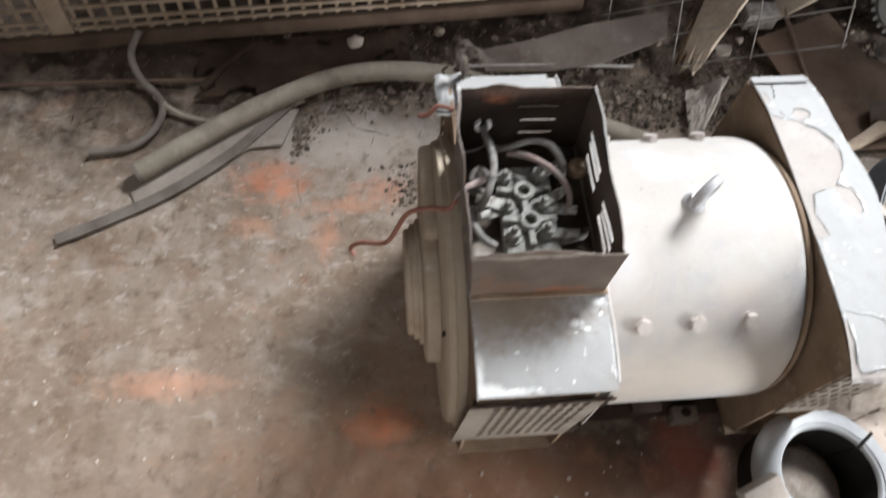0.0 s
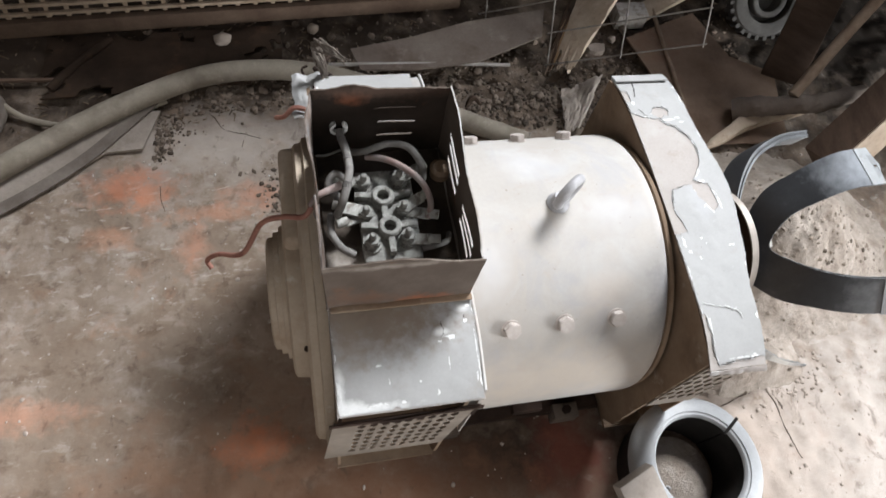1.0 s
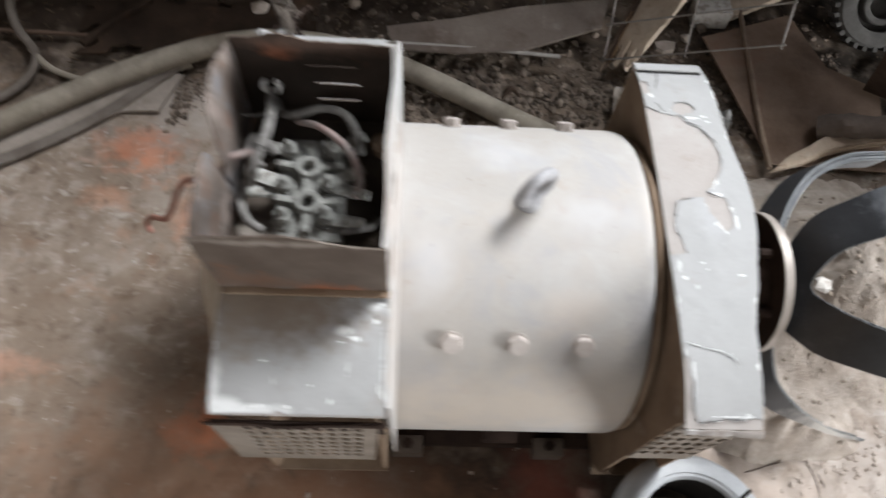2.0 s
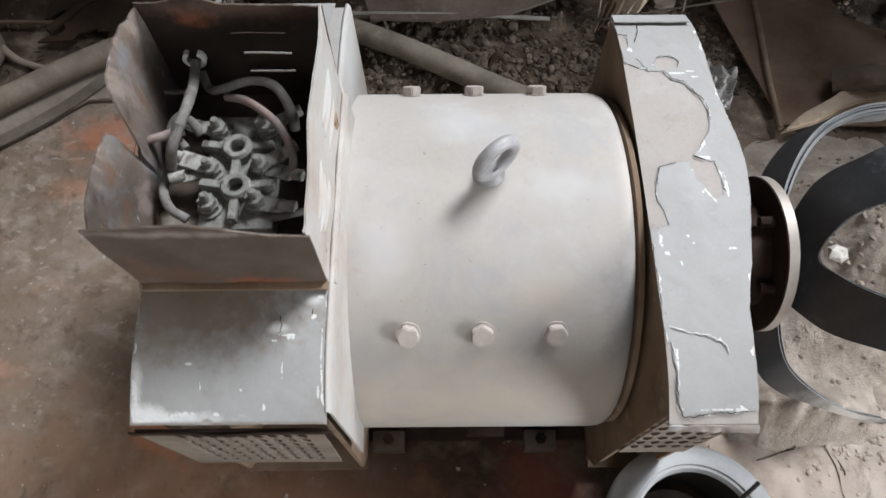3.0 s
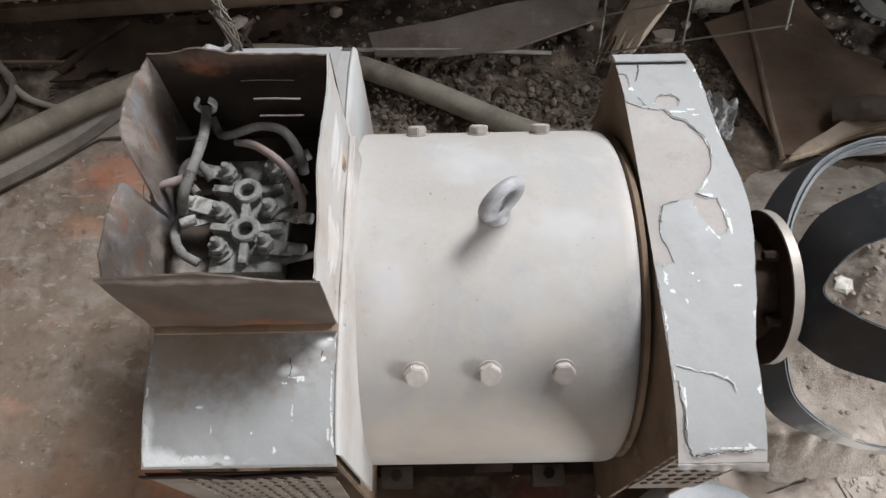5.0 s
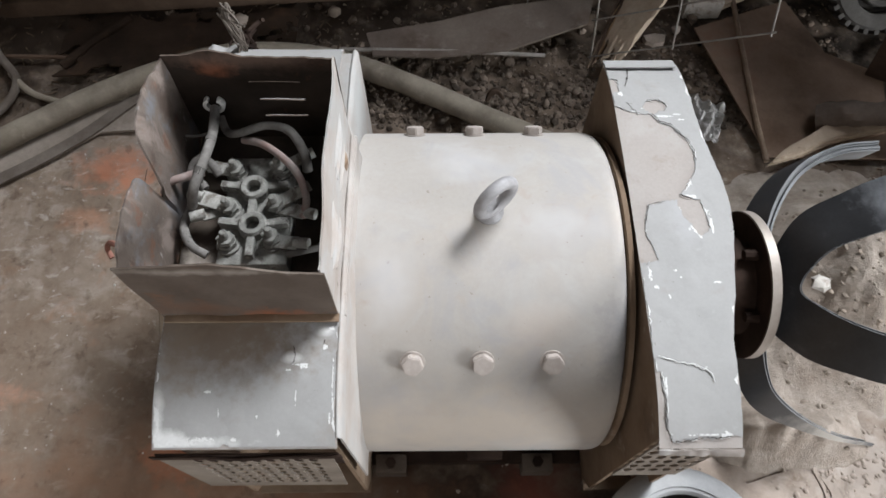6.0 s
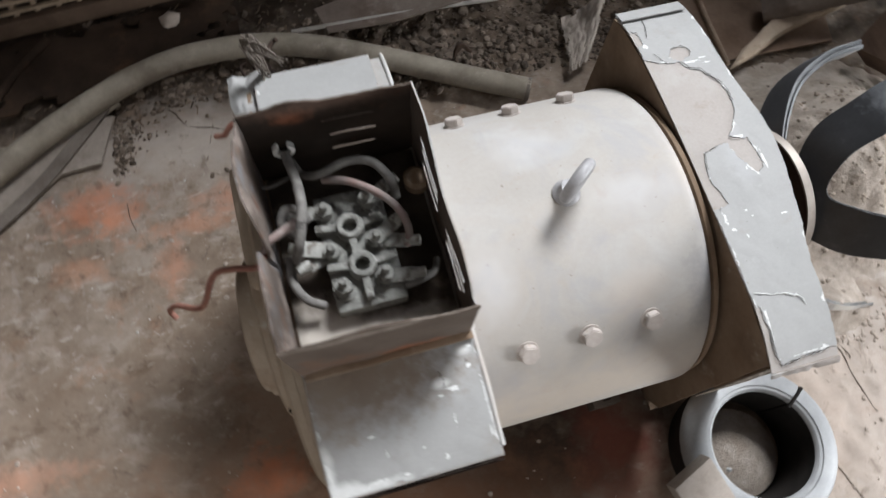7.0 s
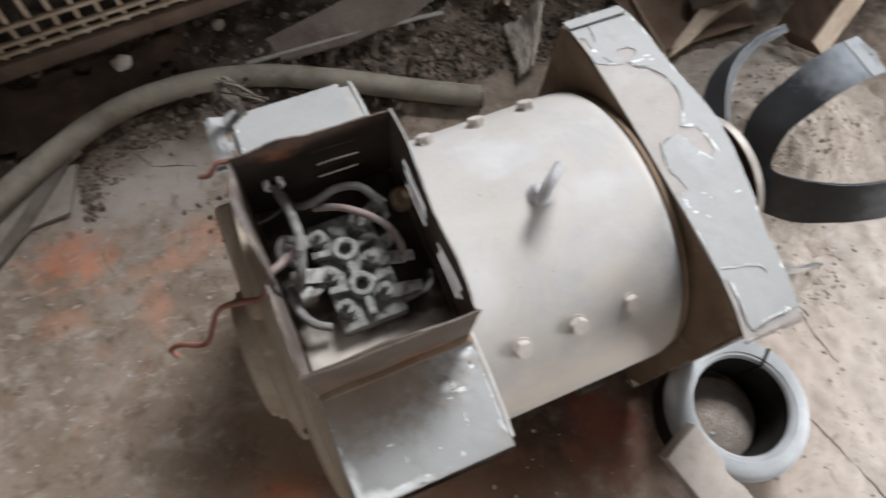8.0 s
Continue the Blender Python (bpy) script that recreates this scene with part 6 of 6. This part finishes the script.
def broken_plank():
    ob = thing("broken_plank", (0.37, 0.74, 0.0), "broad broken plank with splintered end leaning in rubble", "wooden plank")
    l0, l1 = Vector((0.325, 0.730, 0.004)), Vector((0.452, 0.978, 0.066))
    r0, r1 = Vector((0.388, 0.716, 0.012)), Vector((0.550, 0.890, 0.142))

    def at(s, v, h=0.0):
        p = l0.lerp(l1, s).lerp(r0.lerp(r1, s), v)
        grain = 0.0016 * noise.noise(Vector((s * 3, v * 16, 2))) + 0.0008 * noise.noise(Vector((s * 9, v * 45, 5)))
        return p + Vector((0, 0, h + grain))

    def tear(v):
        return 0.10 + 0.16 * abs(v - 0.75) + 0.22 * noise.noise(Vector((v * 5, 1, 0))) + 0.12 * noise.noise(Vector((v * 19, 4, 0)))
    part("plank_face", sheet(lambda u, v: at(u * 1.35, 0.20 + 0.80 * v), 70, 44, 0.016, lambda u, v: u * 1.35 > tear(v)), wood_pale, ob, "pale weathered wood with split end", angle=25)
    r = random.Random(8)
    for k in range(17):
        v = -0.05 + 0.034 * k + r.uniform(-0.02, 0.02)
        s0, length = r.uniform(0.0, 0.30) + 0.25 * r.random() * (k > 8), r.uniform(0.35, 0.95)
        wide, tall, drift = r.uniform(0.0035, 0.0085), r.uniform(0.003, 0.007), r.uniform(-0.05, 0.05)
        bm, rows = bmesh.new(), []
        for i in range(9):
            q = i / 8
            c = at(s0 + length * q, v + drift * q, r.uniform(0.0, 0.010) * (k % 3 == 0) + 0.002)
            w = wide * min(1.0, 0.18 + 2.2 * q, 0.18 + 2.5 * (1 - q)) * r.uniform(0.8, 1.2)
            rows.append([bm.verts.new(c + Vector(d)) for d in ((-w, w * 0.5, -tall), (w, -w * 0.5, -tall), (w * 0.8, -w * 0.4, tall), (-w * 0.7, w * 0.4, tall * r.uniform(0.4, 1.1)))])
        for a, b in zip(rows, rows[1:]):
            for j in range(4):
                bm.faces.new((a[j], a[(j + 1) % 4], b[(j + 1) % 4], b[j]))
        bm.faces.new(rows[0])
        bm.faces.new(rows[-1])
        part("wood_splinter", bm, (wood_dark, wood_mid, wood_ochre, wood_dark)[k % 4] if k < 12 else wood_pale, ob, "" if k >= 12 else "dark splintered edge", smooth=False)


broken_plank()


def wire_mesh():
    ob = thing("wire_mesh_panel", (0.334, 0.756, 0.0), "bent piece of welded wire mesh leaning over the rubble", "wire mesh")
    p0 = Vector((0.334, 0.756, 0.011))
    u, v = Vector((0.313, -0.169, 0.249)), Vector((0.02, 0.27, 0.30))
    for k in range(-2, 3):
        a = p0 + u * k * 0.5
        if a.z < 0.004:
            a = a - v * (a.z - 0.004) / v.z
        part("mesh_wire", tube([a, a + v * 0.4 + Vector((0.004, 0, 0.004)), p0 + u * k * 0.5 + v * 1.3], 0.0022, 6, 4), wire_mesh_mat, ob)
    for k in range(6):
        b = p0 + v * (0.02 + k * 0.22)
        a = b - u * 0.02 if b.z < 0.13 else b - u * min(1.0, (b.z - 0.01) / 0.249)
        part("mesh_wire", tube([a, (a + b + u) / 2 + Vector((0, 0.004, -0.004)), b + u * 1.02], 0.0022, 6, 4), wire_mesh_mat, ob)


wire_mesh()


def gear_wheel():
    m = Matrix.Translation((1.075, 0.905, 0.115)) @ Matrix.Rotation(radians(-105), 4, "Z") @ Matrix.Rotation(radians(-38), 4, "Y")
    ob = thing("gear_wheel", (1.115, 0.935, 0.0), "dusty cast gear wheel with a hollow hub leaning on the scrap", "gear")
    part("wheel_body", lathe([(-0.052, 0.0005), (-0.052, 0.034), (-0.002, 0.036), (0.0, 0.039), (0.0, 0.050), (-0.003, 0.053), (-0.034, 0.054), (-0.034, 0.068), (0.002, 0.070), (0.004, 0.074), (0.002, 0.104), (-0.006, 0.112), (-0.055, 0.112), (-0.055, 0.0005)], m, 56, close=True), gear_mat, ob)
    for k in range(28):
        w = 2 * math.pi * k / 28
        part("tooth", box(-0.050, -0.002, -0.006, 0.006, 0.108, 0.122, 0.0015, m @ Matrix.Rotation(w, 4, "X")), gear_mat, ob, smooth=False)


gear_wheel()
single("wooden_plank", box(0, 0.62, -0.058, 0.058, -0.012, 0.012, 0.003, between((1.052, 0.655, 0.035), (1.125, 0.80, 0.24), -14)), plank_dark, "dark brown plank leaning on the scrap", "plank")
single("broom_stick", tube([(0.985, 0.53, 0.12), (1.15, 0.66, 0.26), (1.33, 0.79, 0.41)], 0.016, 12, 6), wood_mid, "round pale brown wooden stick leaning on the scrap", "stick")
single("branch", tube([(0.845, 0.55, 0.04), (0.90, 0.53, 0.075), (0.98, 0.515, 0.095), (1.08, 0.51, 0.105), (1.22, 0.53, 0.115)], lambda t: 0.032 - 0.008 * t, 12, 8, rough=0.25), board_grey, "weathered grey-brown branch lying across the scrap", "branch")
wood = slab([(0.712, 0.423), (0.752, 0.458), (0.805, 0.486), (0.850, 0.515), (0.889, 0.533), (0.905, 0.512), (0.960, 0.520), (1.072, 0.519), (1.02, 0.506), (0.955, 0.497), (0.900, 0.486), (0.845, 0.470), (0.775, 0.440)], 0.040, 0.020, m=Matrix.Translation((0.71, 0.42, 0)) @ Matrix.Rotation(-0.05, 4, "Y") @ Matrix.Translation((-0.71, -0.42, -0.012)))
bmesh.ops.bevel(wood, geom=list(wood.edges), offset=0.003, segments=2, affect="EDGES")
single("broken_wood", wood, wood_pale, "pale freshly broken flat piece of wood", "wood", angle=30)
post = thing("timber_post", (1.05, 0.36, 0.0), "thick brown timber with a pale sawn side leaning by the heap", "timber")
_d = (Vector((1.45, 0.585, 0.42)) - Vector((1.03, 0.325, 0.055))).normalized()
_f = Vector((0.45, -0.62, 0.62))
_f = (_f - _d * _f.dot(_d)).normalized()
pm = Matrix((_d, _f.cross(_d), _f)).transposed().to_4x4()
pm.translation = (1.03, 0.325, 0.062)
part("timber", box(0, 0.75, -0.055, 0.055, -0.05, 0.05, 0.004, pm), wood_dark, post)
part("sawn_side", box(0.0, 0.75, -0.050, 0.050, 0.0505, 0.055, 0.001, pm), wood_pale, post, "pale sawn face")
single("plastic_scrap", sheet(lambda u, v: Vector((0.50, 0.525, 0)).lerp(Vector((0.60, 0.485, 0)), u).lerp(Vector((0.545, 0.640, 0)).lerp(Vector((0.64, 0.590, 0)), u), v) + Vector((0, 0, 0.026 + 0.020 * noise.noise(Vector((u * 5, v * 5, 1))) + 0.008 * noise.noise(Vector((u * 17, v * 17, 3))))), 40, 30, 0.0012), plastic_film, "crumpled pale plastic scrap behind the motor", "plastic")

# ---- twigs and chips on the floor ----
TWIGS = [[(-0.734, 0.437), (-0.731, 0.396), (-0.722, 0.365)], [(-0.528, 0.596), (-0.538, 0.549), (-0.55, 0.501)]]
CHIPS = [(-0.574, 0.464), (-0.559, 0.473), (-0.461, 0.448), (-0.791, 0.49), (-0.899, 0.482), (-0.756, 0.141), (-0.837, 0.067), (-0.796, 0.222)]


def lift(pts, r):
    return [(x, y, ground_height(x, y) + r) for x, y in pts]


for pts in TWIGS:
    single("twig", tube(lift(pts, 0.0010), 0.0008, 5, 5, rough=0.4), wood_dark, "thin dry twig lying on the concrete floor", "twig", "twigs")
chips = random.Random(17)
places = []
for cx, cy in CHIPS:
    for _ in range(2):
        x, y = cx + chips.gauss(0, 0.018), cy + chips.gauss(0, 0.018)
        places.append((x, y, ground_height(x, y) + 0.001, chips.uniform(0.0012, 0.0034)))
scatter("plaster_chips", places, chalk, "small pale plaster chips strewn on the floor", "chips")
single("bark_piece", tube([(0.064, 0.622, 0.012), (0.074, 0.634, 0.026), (0.088, 0.638, 0.030), (0.106, 0.624, 0.018)], lambda t: 0.003 + 0.006 * math.sin(3.0 * t + 0.1), 7, 5, rough=0.5), plank_dark, "curled dark bark piece lying on the rubble", "bark")
